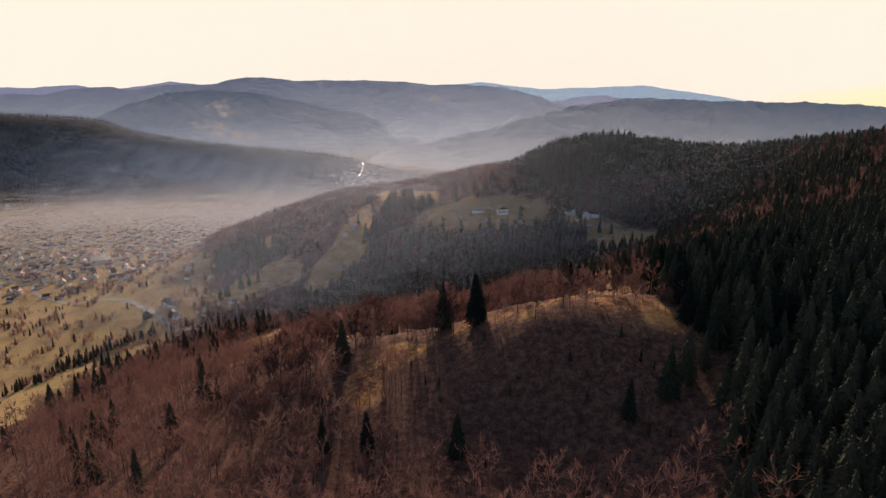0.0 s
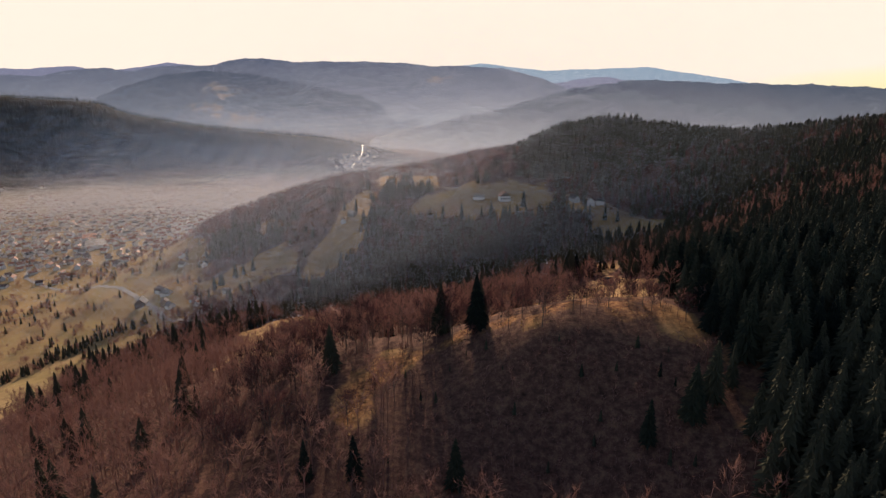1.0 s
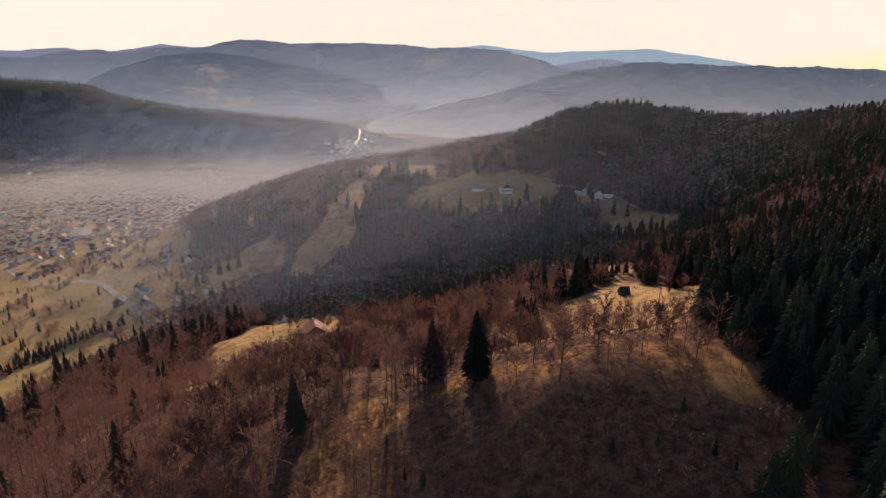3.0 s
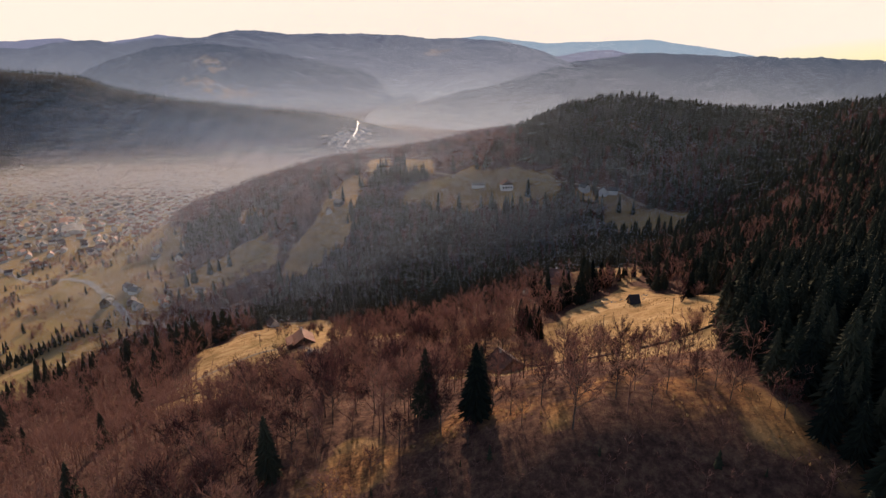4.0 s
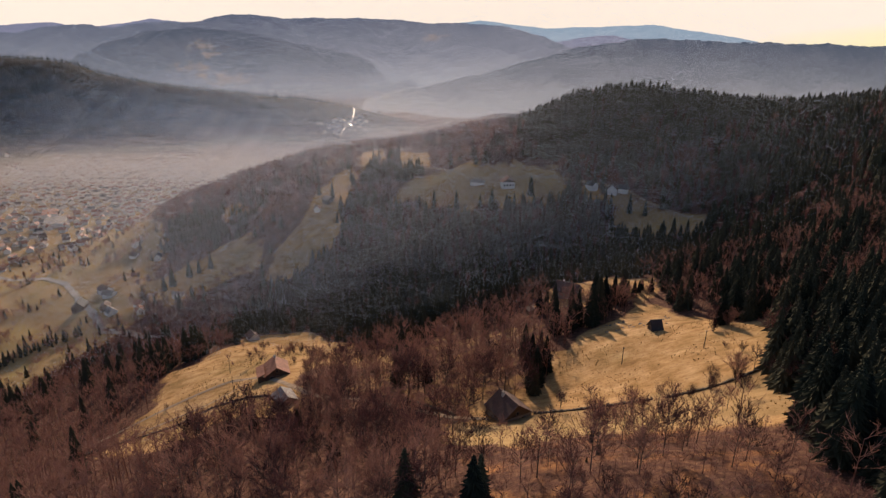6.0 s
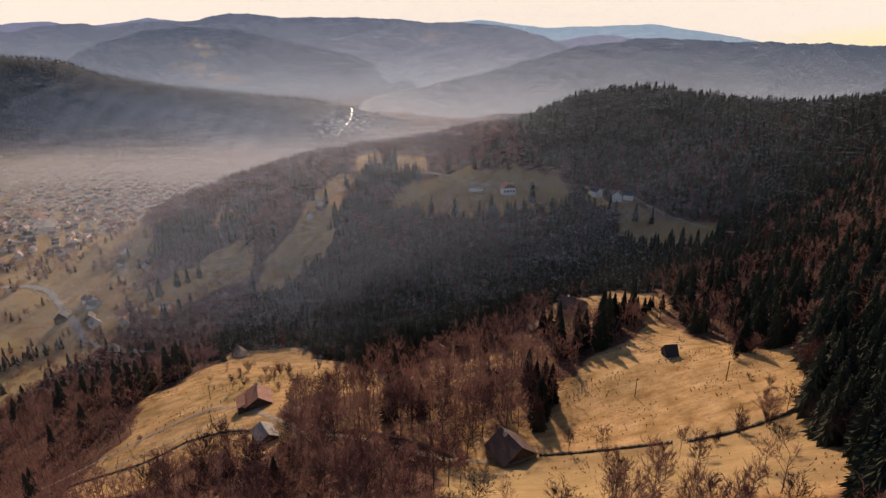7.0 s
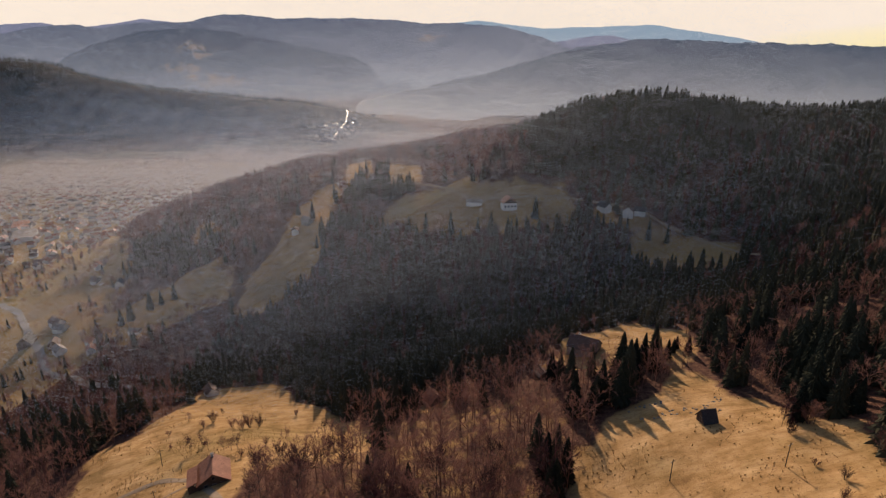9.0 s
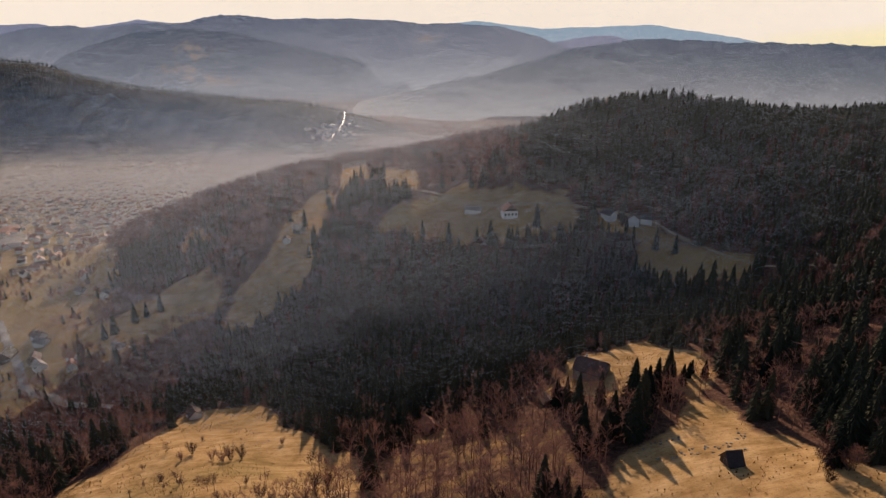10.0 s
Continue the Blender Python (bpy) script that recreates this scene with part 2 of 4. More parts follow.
def height(x, y):
    x, y = np.asarray(x, float), np.asarray(y, float)
    z = PLATE[-3] + PLATE[-2] * x / 300 + PLATE[-1] * y / 300 - FLOOR
    for (a, b, _), w in zip(SPOTS, PLATE):
        r2 = ((x - a) ** 2 + (y - b) ** 2) / 90000
        z = z + w * r2 * .5 * np.log(r2 + 1e-12)
    z = np.where(z > 60, z, 12 * np.log1p(np.exp(np.clip(z, -400, 60) / 12)))
    near = 1 - smooth(.75, 1.0, np.maximum(np.abs(x + 100) / 1100, np.abs(y - 600) / 1150))
    z = z * near
    side = (smooth(700, 1500, x) * (1 - smooth(1500, 2300, y)) * 170 + smooth(-1500, -2600, x) * (1 - smooth(1200, 2400, y)) * 150
            + smooth(-400, -1400, y) * 150)
    far = np.maximum.reduce([
        spur(x, y, -3200, 2300, -1400, 2320, 345, 240, 430), spur(x, y, -1500, 2250, -1000, 2180, 150, 90, 330),
        spur(x, y, -1400, 2320, -1000, 2330, 232, 152, 330), spur(x, y, -1000, 2330, -560, 2340, 152, 108, 290), spur(x, y, -560, 2340, -400, 2350, 106, 40, 105)])
    return FLOOR + z + far * (1 - near) + side * (1 - near) + rolls(x, y) * (.35 + .65 * smooth(20, 90, z))


# ---- what grows where ----
MEADOW = [(8, 270), (8, 303), (28, 324), (50, 338), (59, 368), (68, 388), (85, 392), (119, 432), (124, 392), (135, 357), (137, 338), (119, 308),
          (108, 285), (98, 258), (88, 246), (60, 258), (30, 264)]
FARMYARD = [(58, 450), (80, 486), (119, 506), (132, 480), (136, 457), (121, 431), (101, 437), (80, 440)]
LOW_MEADOW = [(-150, 432), (-136, 448), (-133, 518), (-95, 529), (-53, 464), (-21, 427), (-18, 396), (-44, 385), (-56, 359), (-64, 340), (-96, 325),
              (-118, 318), (-138, 341), (-134, 385)]
CREST = [(-31, 170), (-23, 168), (-16, 190), (-6, 204), (39, 198), (74, 196), (80, 158), (86, 160), (84, 190), (70, 208), (30, 213), (8, 214), (-20, 212), (-32, 200)]
BRACKEN = [(5, 214), (20, 208), (74, 200), (80, 225), (84, 246), (62, 258), (40, 256), (24, 262), (8, 262)]
LOWER_GRASS = [(8, 262), (8, 300), (40, 316), (75, 312), (115, 304), (108, 285), (98, 256), (60, 252)]
EDGE_PATH = [(79, 196), (85, 190), (87, 168), (88, 150), (81, 150), (79, 170), (77, 188)]
HOLLOW = [(-14, 148), (-9, 204), (10, 202), (40, 197), (60, 201), (76, 188), (79, 150), (55, 128), (20, 134)]
STRIP = [(-106, 810), (-84, 779), (-90, 692), (-98, 655), (-118, 628), (-154, 632), (-147, 664), (-128, 691), (-123, 743)]
SLOPE = [(-285, 668), (-221, 692), (-174, 686), (-160, 659), (-191, 640), (-219, 621), (-250, 626)]
HIGH_FIELD = [(-338, 778), (-287, 702), (-278, 640), (-330, 640), (-420, 760), (-440, 900), (-330, 840)]
HOUSE_MEADOW = [(-40, 700), (-30, 735), (0, 735), (49, 697), (114, 676), (120, 640), (90, 630), (55, 640), (15, 652), (-10, 672)]
UPPER_A = [(-96, 886), (-75, 935), (-58, 814), (-82, 785)]
UPPER_B = [(-44, 855), (-12, 810), (-2, 750), (-40, 766)]
UPPER_C = [(-104, 790), (-118, 740), (-96, 740), (-86, 790)]
DARK_CLUMP = [(-92, 735), (-12, 728), (-10, 790), (-40, 842), (-72, 800)]
LOWER_WOOD = [(-106, 690), (-78, 720), (-10, 658), (30, 640), (60, 600), (-95, 605)]
STEEP_CLUMP = [(-321, 824), (-291, 810), (-184, 738), (-193, 710), (-218, 702), (-259, 719), (-295, 767)]
PATH_MEADOW = [(155, 655), (180, 622), (220, 570), (190, 552), (145, 590)]


def inside(poly, x, y):
    r = np.zeros(np.shape(x), bool)
    for (x0, y0), (x1, y1) in zip(poly, poly[1:] + poly[:1]):
        if y0 != y1:
            r ^= ((y0 > y) != (y1 > y)) & (x < (x1 - x0) * (y - y0) / (y1 - y0) + x0)
    return r


def wavy(x, y):
    return x + 3 * np.sin(y * .21) + 2 * np.sin(y * .53 + 1), y + 3 * np.sin(x * .19 + 2) + 2 * np.sin(x * .47)


def valley_fields(x, y):
    """The open bottom of the valley, west of the wooded slopes."""
    edge = np.interp(y, [300, 395, 474, 549, 604, 690, 758, 937, 1250, 1500], [-300, -283, -296, -280, -256, -325, -300, -400, -330, -200])
    return (x < edge) & (y > 330) & (y < 1800)


def half_open(x, y):
    """Rough grazing with scattered trees on the far hill's valley side."""
    return (x < 78) & (x > -330) & (y > 640) & (y < 1000) & ~((x > -5) & (y > 728)) & ~inside(DARK_CLUMP, x, y) & ~inside(LOWER_WOOD, x, y) & ~inside(STEEP_CLUMP, x, y)


def scrub(x, y):
    return inside(HOLLOW, *wavy(x, y))


# buildings that stand in or by the woods, and the room kept clear round each: x, y, radius
YARDS = [(-69, 367, 15), (32, 316, 15), (104, 370, 9), (-56, 336, 12), (83, 461, 8), (67, 448, 5), (59, 442, 5), (66, 650, 14), (40, 672, 10), (139, 642, 9), (157, 634, 11), (166, 634, 8),
         (-128, 509, 9), (8, 441, 8), (-262, 610, 8), (-269, 625, 8), (-231, 620, 10), (-295, 722, 10), (-107, 706, 9), (-116, 696, 8), (-315, 872, 11), (42, 917, 12), (-306, 634, 10), (-294, 620, 9)]


def open_land(x, y):
    yard = np.zeros(np.shape(x), bool)
    for a, b, r in YARDS:
        yard |= (x - a) ** 2 + (y - b) ** 2 < r * r
    return yard | field_land(x, y)


def glades(x, y):
    return (x < 75) & (x > -330) & (y > 640) & (y < 960) & ~((x > -5) & (y > 728)) & (blotch(x, y, .03) + .5 * blotch(x + 30, y, .075) < -.75)


def blotch(x, y, f):
    return np.sin(x * f + 2 * np.sin(y * f * .7)) * np.cos(y * f * 1.3 + 1.5 * np.sin(x * f * .8))


def field_land(x, y):
    x, y = wavy(x, y)
    r = valley_fields(x, y) | glades(x, y)
    for poly in (EDGE_PATH, MEADOW, FARMYARD, LOW_MEADOW, CREST, HOLLOW, STRIP, SLOPE, HIGH_FIELD, HOUSE_MEADOW, UPPER_A, UPPER_B, UPPER_C, PATH_MEADOW):
        r |= inside(poly, x, y)
    return r


def spread(n, reach, grow):
    """Coordinates that stand close together in the middle and widen outwards."""
    u = np.linspace(-1, 1, n)
    return np.sinh(u * grow) / math.sinh(grow) * reach


def mesh_of(name, verts, faces, material, smooth_faces=False):
    """A mesh from arrays; faces: rows of three or four vertex numbers."""
    me = bpy.data.meshes.new(name)
    verts, faces = np.asarray(verts, np.float32), np.asarray(faces, np.int32)
    k = faces.shape[1]
    me.vertices.add(len(verts))
    me.vertices.foreach_set("co", verts.ravel())
    me.loops.add(faces.size)
    me.loops.foreach_set("vertex_index", faces.ravel())
    me.polygons.add(len(faces))
    me.polygons.foreach_set("loop_start", np.arange(0, faces.size, k, dtype=np.int32))
    me.polygons.foreach_set("use_smooth", np.full(len(faces), smooth_faces))
    me.update(calc_edges=True)
    me.validate()
    me.materials.append(material)
    return me


def grid_faces(nx, ny):
    i = np.arange(nx * ny).reshape(ny, nx)
    return np.c_[i[:-1, :-1].ravel(), i[:-1, 1:].ravel(), i[1:, 1:].ravel(), i[1:, :-1].ravel()]


gx, gy = spread(400, 4600, 3.9), 300 + spread(460, 4400, 3.6)
GX, GY = np.meshgrid(gx, gy)
GZ = height(GX, GY)
me = mesh_of("ground", np.c_[GX.ravel(), GY.ravel(), GZ.ravel()], grid_faces(len(gx), len(gy)), GROUND, True)
cover = me.color_attributes.new("cover", "FLOAT_COLOR", "POINT")
# The scrubby hollow counts as litter, which also darkens it for its shade.
bare = open_land(GX, GY) & ~scrub(GX, GY)
wooded = np.where(bare, 0.0, 1.0)
wooded[half_open(GX, GY) & ~bare] = 0.72
# Both far meadows lie in shade; litter patches darken their colour for it.
wooded[inside(HOUSE_MEADOW, GX, GY) | inside(PATH_MEADOW, GX, GY)] = 0.38
wooded[(GX > -35) & (GX < 62) & (GY > 322) & (GY < 430) & ~bare] = 0.55
wooded[inside(BRACKEN, GX, GY)] = 0.58
wooded[inside(CREST, GX, GY) & (GX > -12)] = 0.48
for _ in range(2):
    wooded[1:-1, 1:-1] = (wooded[:-2, 1:-1] + wooded[2:, 1:-1] + wooded[1:-1, :-2] + wooded[1:-1, 2:] + 2 * wooded[1:-1, 1:-1]) / 6
far_wood = smooth(1500, 1750, GY) * smooth(14, 30, GZ) + smooth(600, 900, GX) + smooth(-900, -1300, GX) * (1 - smooth(900, 1300, GY))
rust = (inside(BRACKEN, GX, GY) | inside(CREST, GX, GY)) * 1.0
for _ in range(2):
    rust[1:-1, 1:-1] = (rust[:-2, 1:-1] + rust[2:, 1:-1] + rust[1:-1, :-2] + rust[1:-1, 2:] + 2 * rust[1:-1, 1:-1]) / 6
# The two far meadows get darker, greener turf in place of their shade.
turf_and_shade = np.where(inside(LOWER_GRASS, GX, GY) | inside(HOUSE_MEADOW, GX, GY) | inside(PATH_MEADOW, GX, GY), .85, valley_fields(GX, GY) * 1.0)
rgba = np.stack([wooded, turf_and_shade, np.clip(far_wood, 0, 1), rust], -1)
cover.data.foreach_set("color", rgba.astype(np.float32).ravel())
ground = tagged(new("ground", me), "hills of dry winter grass and leaf litter round a valley", "ground", kind="structure")


# ---- far ridges, kilometres off, self-lit with the haze in their colour ----
def far_ridge(name, y, profile, base, material, label, rough=1.0, deep=900):
    """A wooded ridge behind the valley: crest heights along x at distance y, sloping down to its foot with side spurs."""
    px, pz = zip(*profile)
    xs = np.linspace(px[0], px[-1], 420)
    t = np.concatenate([np.linspace(-0.35, 0, 5)[:-1], np.linspace(0, 1, 36)])
    k = np.array([7, 4, 2])
    crest = np.interp(xs, px, pz) - .0028 * y
    ker = np.hanning(17)
    crest = np.convolve(np.pad(crest, 8, "edge"), ker / ker.sum(), "valid")
    tip = sum(np.sin(xs * f + 1.7 * i) * a for i, (f, a) in enumerate(((.021, 2.2), (.047, 1.6), (.11, 1.4), (.23, 1.3), (.41, 1.0)))) * rough
    X, T = np.meshgrid(xs, t)
    fold = np.sin(X * .006 + y) * .5 + np.sin(X * .0137 + 2 * T + y * .3) * .35 + np.sin(X * .031 - 3 * T) * .15
    Y = y - T * deep * (1 + .25 * fold)
    s = np.abs(T) ** 1.35
    Z = base + (crest + tip - base) * np.where(T < 0, 1 - 1.2 * s, 1 - smooth(0, 1, np.abs(T)) ** .9 + .10 * fold * np.sin(np.clip(T, 0, 1) * math.pi))
    me = mesh_of(name, np.c_[X.ravel(), Y.ravel(), Z.ravel()], grid_faces(len(xs), len(t)), material, True)
    return tagged(new(name, me), label, "ridge", kind="structure")


# Ridge colours glow: valley haze at the foot, darker wood at the crest.
RIDGE_HAZE_GLOW = haze_glow_material("main_ridge_haze_glow", (0.28, 0.29, 0.30), (0.084, 0.101, 0.136), 60, 430, (0.30, 0.235, 0.18))
FRONT_HAZE_GLOW = haze_glow_material("foothill_haze_glow", (0.245, 0.255, 0.265), (0.060, 0.075, 0.100), 10, 370, (0.30, 0.235, 0.18))
RIGHT_HAZE_GLOW = haze_glow_material("right_ridge_haze_glow", (0.27, 0.27, 0.26), (0.062, 0.078, 0.102), 20, 290, None)
# Farther ridges glow paler and bluer: the air's haze is in the colour.
PALE_HAZE_GLOW = haze_glow_material("pale_ridge_haze_glow", (0.20, 0.20, 0.24), (0.16, 0.175, 0.24), 150, 430, None)
BLUE_HAZE_GLOW = haze_glow_material("blue_ridge_haze_glow", (0.28, 0.34, 0.38), (0.205, 0.295, 0.355), 200, 440, None)
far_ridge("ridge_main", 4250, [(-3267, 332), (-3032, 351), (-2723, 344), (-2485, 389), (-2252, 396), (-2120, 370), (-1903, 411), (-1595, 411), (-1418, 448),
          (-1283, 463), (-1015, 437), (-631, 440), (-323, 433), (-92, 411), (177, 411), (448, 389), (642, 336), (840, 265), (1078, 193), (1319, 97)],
          0, RIDGE_HAZE_GLOW, "long wooded mountain ridge in blue haze with pale clearings", deep=700)
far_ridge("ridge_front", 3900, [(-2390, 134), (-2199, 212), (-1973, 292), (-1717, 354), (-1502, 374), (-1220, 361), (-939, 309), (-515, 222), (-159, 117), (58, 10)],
          0, FRONT_HAZE_GLOW, "wooded foothill in haze with pale clearings above the valley", deep=500)
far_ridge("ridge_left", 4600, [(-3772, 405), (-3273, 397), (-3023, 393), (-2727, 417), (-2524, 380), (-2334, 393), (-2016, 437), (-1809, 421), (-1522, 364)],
          100, PALE_HAZE_GLOW, "pale far mountain ridge in haze", 0.7, 300)
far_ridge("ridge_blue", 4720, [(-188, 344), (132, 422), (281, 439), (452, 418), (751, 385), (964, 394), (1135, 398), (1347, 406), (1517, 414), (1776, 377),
          (2036, 344), (2343, 290), (2736, 240)], 100, BLUE_HAZE_GLOW, "mountain ridge on the horizon, pale blue with painted haze", 0.6, 200)
far_ridge("ridge_small", 4500, [(601, 244), (805, 300), (1049, 336), (1171, 344), (1296, 316), (1508, 244)], 50, PALE_HAZE_GLOW, "small far wooded hill in haze", 0.7, 200)
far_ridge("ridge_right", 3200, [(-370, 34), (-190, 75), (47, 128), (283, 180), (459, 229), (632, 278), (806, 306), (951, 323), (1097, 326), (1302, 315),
          (1595, 309), (1888, 303), (2182, 289), (2509, 266), (2866, 243)], 0, RIGHT_HAZE_GLOW, "long wooded ridge in haze across the valley", 1.2, 500)


# ---- trees ----
rng = np.random.default_rng(7)


def prisms(a, b, ra, rb, n=3):
    """Tapered sticks from points a to points b, n-sided: vertices and quads."""
    a, b = np.atleast_2d(a).astype(float), np.atleast_2d(b).astype(float)
    ra, rb = np.broadcast_to(ra, len(a)), np.broadcast_to(rb, len(a))
    d = b - a
    d /= np.linalg.norm(d, axis=1)[:, None] + 1e-9
    side = np.cross(d, np.where(np.abs(d[:, 2:]) > .9, [[1., 0, 0]], [[0, 0, 1.]]))
    side /= np.linalg.norm(side, axis=1)[:, None]
    up = np.cross(d, side)
    ang = np.arange(n) * 2 * math.pi / n
    ring = side[:, None] * np.cos(ang)[None, :, None] + up[:, None] * np.sin(ang)[None, :, None]
    v = np.concatenate([a[:, None] + ring * ra[:, None, None], b[:, None] + ring * rb[:, None, None]], 1).reshape(-1, 3)
    i = np.arange(n)
    q = np.c_[i, (i + 1) % n, n + (i + 1) % n, n + i]
    f = (q[None] + (np.arange(len(a)) * 2 * n)[:, None, None]).reshape(-1, 4)
    return v, f


def tris_of(quads):
    return np.concatenate([quads[:, [0, 1, 2]], quads[:, [0, 2, 3]]])


def merge(*pieces):
    v, f, n = [], [], 0
    for a, b in pieces:
        v.append(a)
        f.append(b + n)
        n += len(a)
    return np.concatenate(v), np.concatenate(f)


def spruce_crown(h, r, tiers, arms, r_rng, split=2):
    """Whorls of drooping boughs, each a bent kite of needles, narrowing to a leader."""
    V, F = [], []
    k = 0
    for i in range(tiers):
        s = (i + .5) / tiers
        z = h * (.10 + .90 * s ** .92)
        reach = r * ((1 - s) ** .75 * .96 + .05)
        m = max(4, int(round(arms * (.55 + .45 * (1 - s)))))
        for j in range(m):
            a = 2 * math.pi * (j + r_rng.random() * .8 + .37 * i) / m
            L = reach * (.70 + .45 * r_rng.random())
            w = max(.011 * h, L * (.13 if split > 1 else .15 if tiers > 10 else .40)) * (.8 + .4 * r_rng.random())
            droop = L * (.28 + .25 * r_rng.random()) * (1 - .6 * s)
            c, sn = math.cos(a), math.sin(a)
            z0 = z + h * .5 / tiers * r_rng.random()
            lift = .35 * w
            pts = [(0, 0, z0 + .22 * L), (L * .55, w, z0 - droop * .45 - lift), (L, 0, z0 - droop), (L * .55, -w, z0 - droop * .45 - lift), (L * .5, 0, z0 + .05 * L)]
            V += [(x * c - y * sn, x * sn + y * c, q) for x, y, q in pts]
            F += [(k, k + 1, k + 4), (k + 1, k + 2, k + 4), (k + 2, k + 3, k + 4), (k + 3, k, k + 4)] if split > 1 else [(k, k + 1, k + 2), (k, k + 2, k + 3)]
            k += 5
    V += [(0, 0, h * 1.03), (.009 * h, .005 * h, h * .9), (-.008 * h, .007 * h, h * .9), (0, -.01 * h, h * .9)]
    F += [(k, k + 1, k + 2), (k, k + 2, k + 3), (k, k + 3, k + 1)]
    return np.array(V), np.array(F)


def spruce_skirts(h, r, tiers, n, r_rng, low=.05):
    """Closed whorls of hanging boughs: jagged skirts one over another, dense as a grown spruce."""
    V, F = [], []
    for i in range(tiers):
        s = i / tiers
        z = h * (low + (1 - low) * s ** .95)
        reach = r * ((1 - s) ** .85 * .97 + .04) * r_rng.uniform(.86, 1.12)
        rise = h * (1.0 - low) / tiers * 1.9
        k, a0 = len(V), r_rng.random() * 6.3
        off = r_rng.normal(0, .05 * reach, 2)
        V.append((0, 0, min(z + rise + .25 * reach, h * 1.02)))
        for j in range(n):
            tip = j % 2 == 0
            R = reach * (r_rng.uniform(.82, 1.22) if tip else r_rng.uniform(.5, .72))
            a = a0 + 2 * math.pi * (j + r_rng.uniform(-.25, .25)) / n
            V.append((math.cos(a) * R + off[0], math.sin(a) * R + off[1], z - (.22 * reach * r_rng.uniform(.5, 1.4) if tip else -.06 * reach)))
        F += [(k, k + 1 + j, k + 1 + (j + 1) % n) for j in range(n)]
    return np.array(V), np.array(F)


def far_bare(r_rng, twigs):
    """A leafless tree of height one seen from afar: a slim trunk under an open ovoid of twig sprays."""
    p = r_rng.normal(0, 1, (twigs, 3))
    p *= (r_rng.random((twigs, 1)) ** .45) / np.linalg.norm(p, axis=1)[:, None]
    lean = r_rng.normal(0, .03, 2)
    p = p * np.array([.21, .21, .31]) * r_rng.uniform(.85, 1.15, 3) + np.array([lean[0], lean[1], .60])
    d = (p - np.array([0, 0, .25])) + r_rng.normal(0, .12, (twigs, 3))
    d *= r_rng.uniform(.10, .20, (twigs, 1)) / np.linalg.norm(d, axis=1)[:, None]
    side = np.cross(d, r_rng.normal(0, 1, (twigs, 3)))
    side *= r_rng.uniform(.014, .03, (twigs, 1)) / np.linalg.norm(side, axis=1)[:, None]
    tv = np.stack([p - d * .5, p + side, p + d], 1).reshape(-1, 3)
    sv, sf = prisms([(0, 0, -.04)], [(lean[0], lean[1], .72)], .011, .004, 3)
    return merge((sv, tris_of(sf)), (tv, np.arange(3 * twigs).reshape(-1, 3)))


def bare_skeleton(h, r_rng, limbs, forks, twigs, spread_=.36, twig_w=.05, twig_len=.14):
    """Trunk, limbs and forks as tapered sticks; a haze of fine twigs round them."""
    lean = r_rng.normal(0, .02, 2) * h
    top = np.array([lean[0], lean[1], h * .80])
    mid = np.array([lean[0] * .4, lean[1] * .4, h * .38])
    R = h * .013
    sticks = [((0, 0, -.6), mid, R, R * .72), (mid, top, R * .72, R * .2)]
    ends = []
    for i in range(limbs):
        s = .28 + .62 * (i + r_rng.random()) / limbs
        base = mid * (s / .38) if s * h < mid[2] else mid + (top - mid) * ((s - .38) / .62)
        base = np.array([base[0], base[1], s * h * .92])
        a = i * 2.4 + r_rng.normal(0, .4)
        L = h * spread_ * (1.15 - .75 * s) * (.8 + .4 * r_rng.random())
        tip = base + np.array([math.cos(a) * L, math.sin(a) * L, L * (.75 + .6 * r_rng.random())])
        sticks.append((base, tip, R * .42, R * .12))
        for _ in range(forks):
            q = .3 + .65 * r_rng.random()
            b = base + (tip - base) * q
            d = r_rng.normal(0, 1, 3) * L * .38 + np.array([0, 0, L * .34]) + (tip - base) * .25
            sticks.append((b, b + d, R * .2, R * .06))
            ends.append((b, b + d))
        ends.append((base, tip))
    a, b, ra, rb = (np.array(v, float) for v in zip(*sticks))
    sv, sf = prisms(a, b, ra, rb, 3)
    e = np.array([np.r_[p, q] for p, q in ends])
    pick = e[r_rng.integers(0, len(e), twigs)]
    q = r_rng.random((twigs, 1)) * .85 + .2
    p0 = pick[:, :3] + (pick[:, 3:] - pick[:, :3]) * q
    d = r_rng.normal(0, 1, (twigs, 3)) * .55 + (pick[:, 3:] - pick[:, :3]) / (np.linalg.norm(pick[:, 3:] - pick[:, :3], axis=1)[:, None] + 1e-6) + np.array([0, 0, .35])
    d *= (h * twig_len * (.5 + r_rng.random((twigs, 1)))) / np.linalg.norm(d, axis=1)[:, None]
    side = np.cross(d, r_rng.normal(0, 1, (twigs, 3)))
    side *= twig_w / (np.linalg.norm(side, axis=1)[:, None] + 1e-9)
    fork = d * .55 + np.linalg.norm(d, axis=1)[:, None] * .45 * r_rng.normal(0, .6, (twigs, 3))
    tv = np.stack([p0 - side, p0 + side, p0 + d, p0 + d * .35 - side * .7, p0 + d * .4 + side * .7, p0 + d * .35 + fork * .8], 1).reshape(-1, 3)
    tf = (np.array([[0, 1, 2], [3, 4, 5]])[None] + (np.arange(twigs) * 6)[:, None, None]).reshape(-1, 3)
    return (sv, tris_of(sf)), (tv, tf)


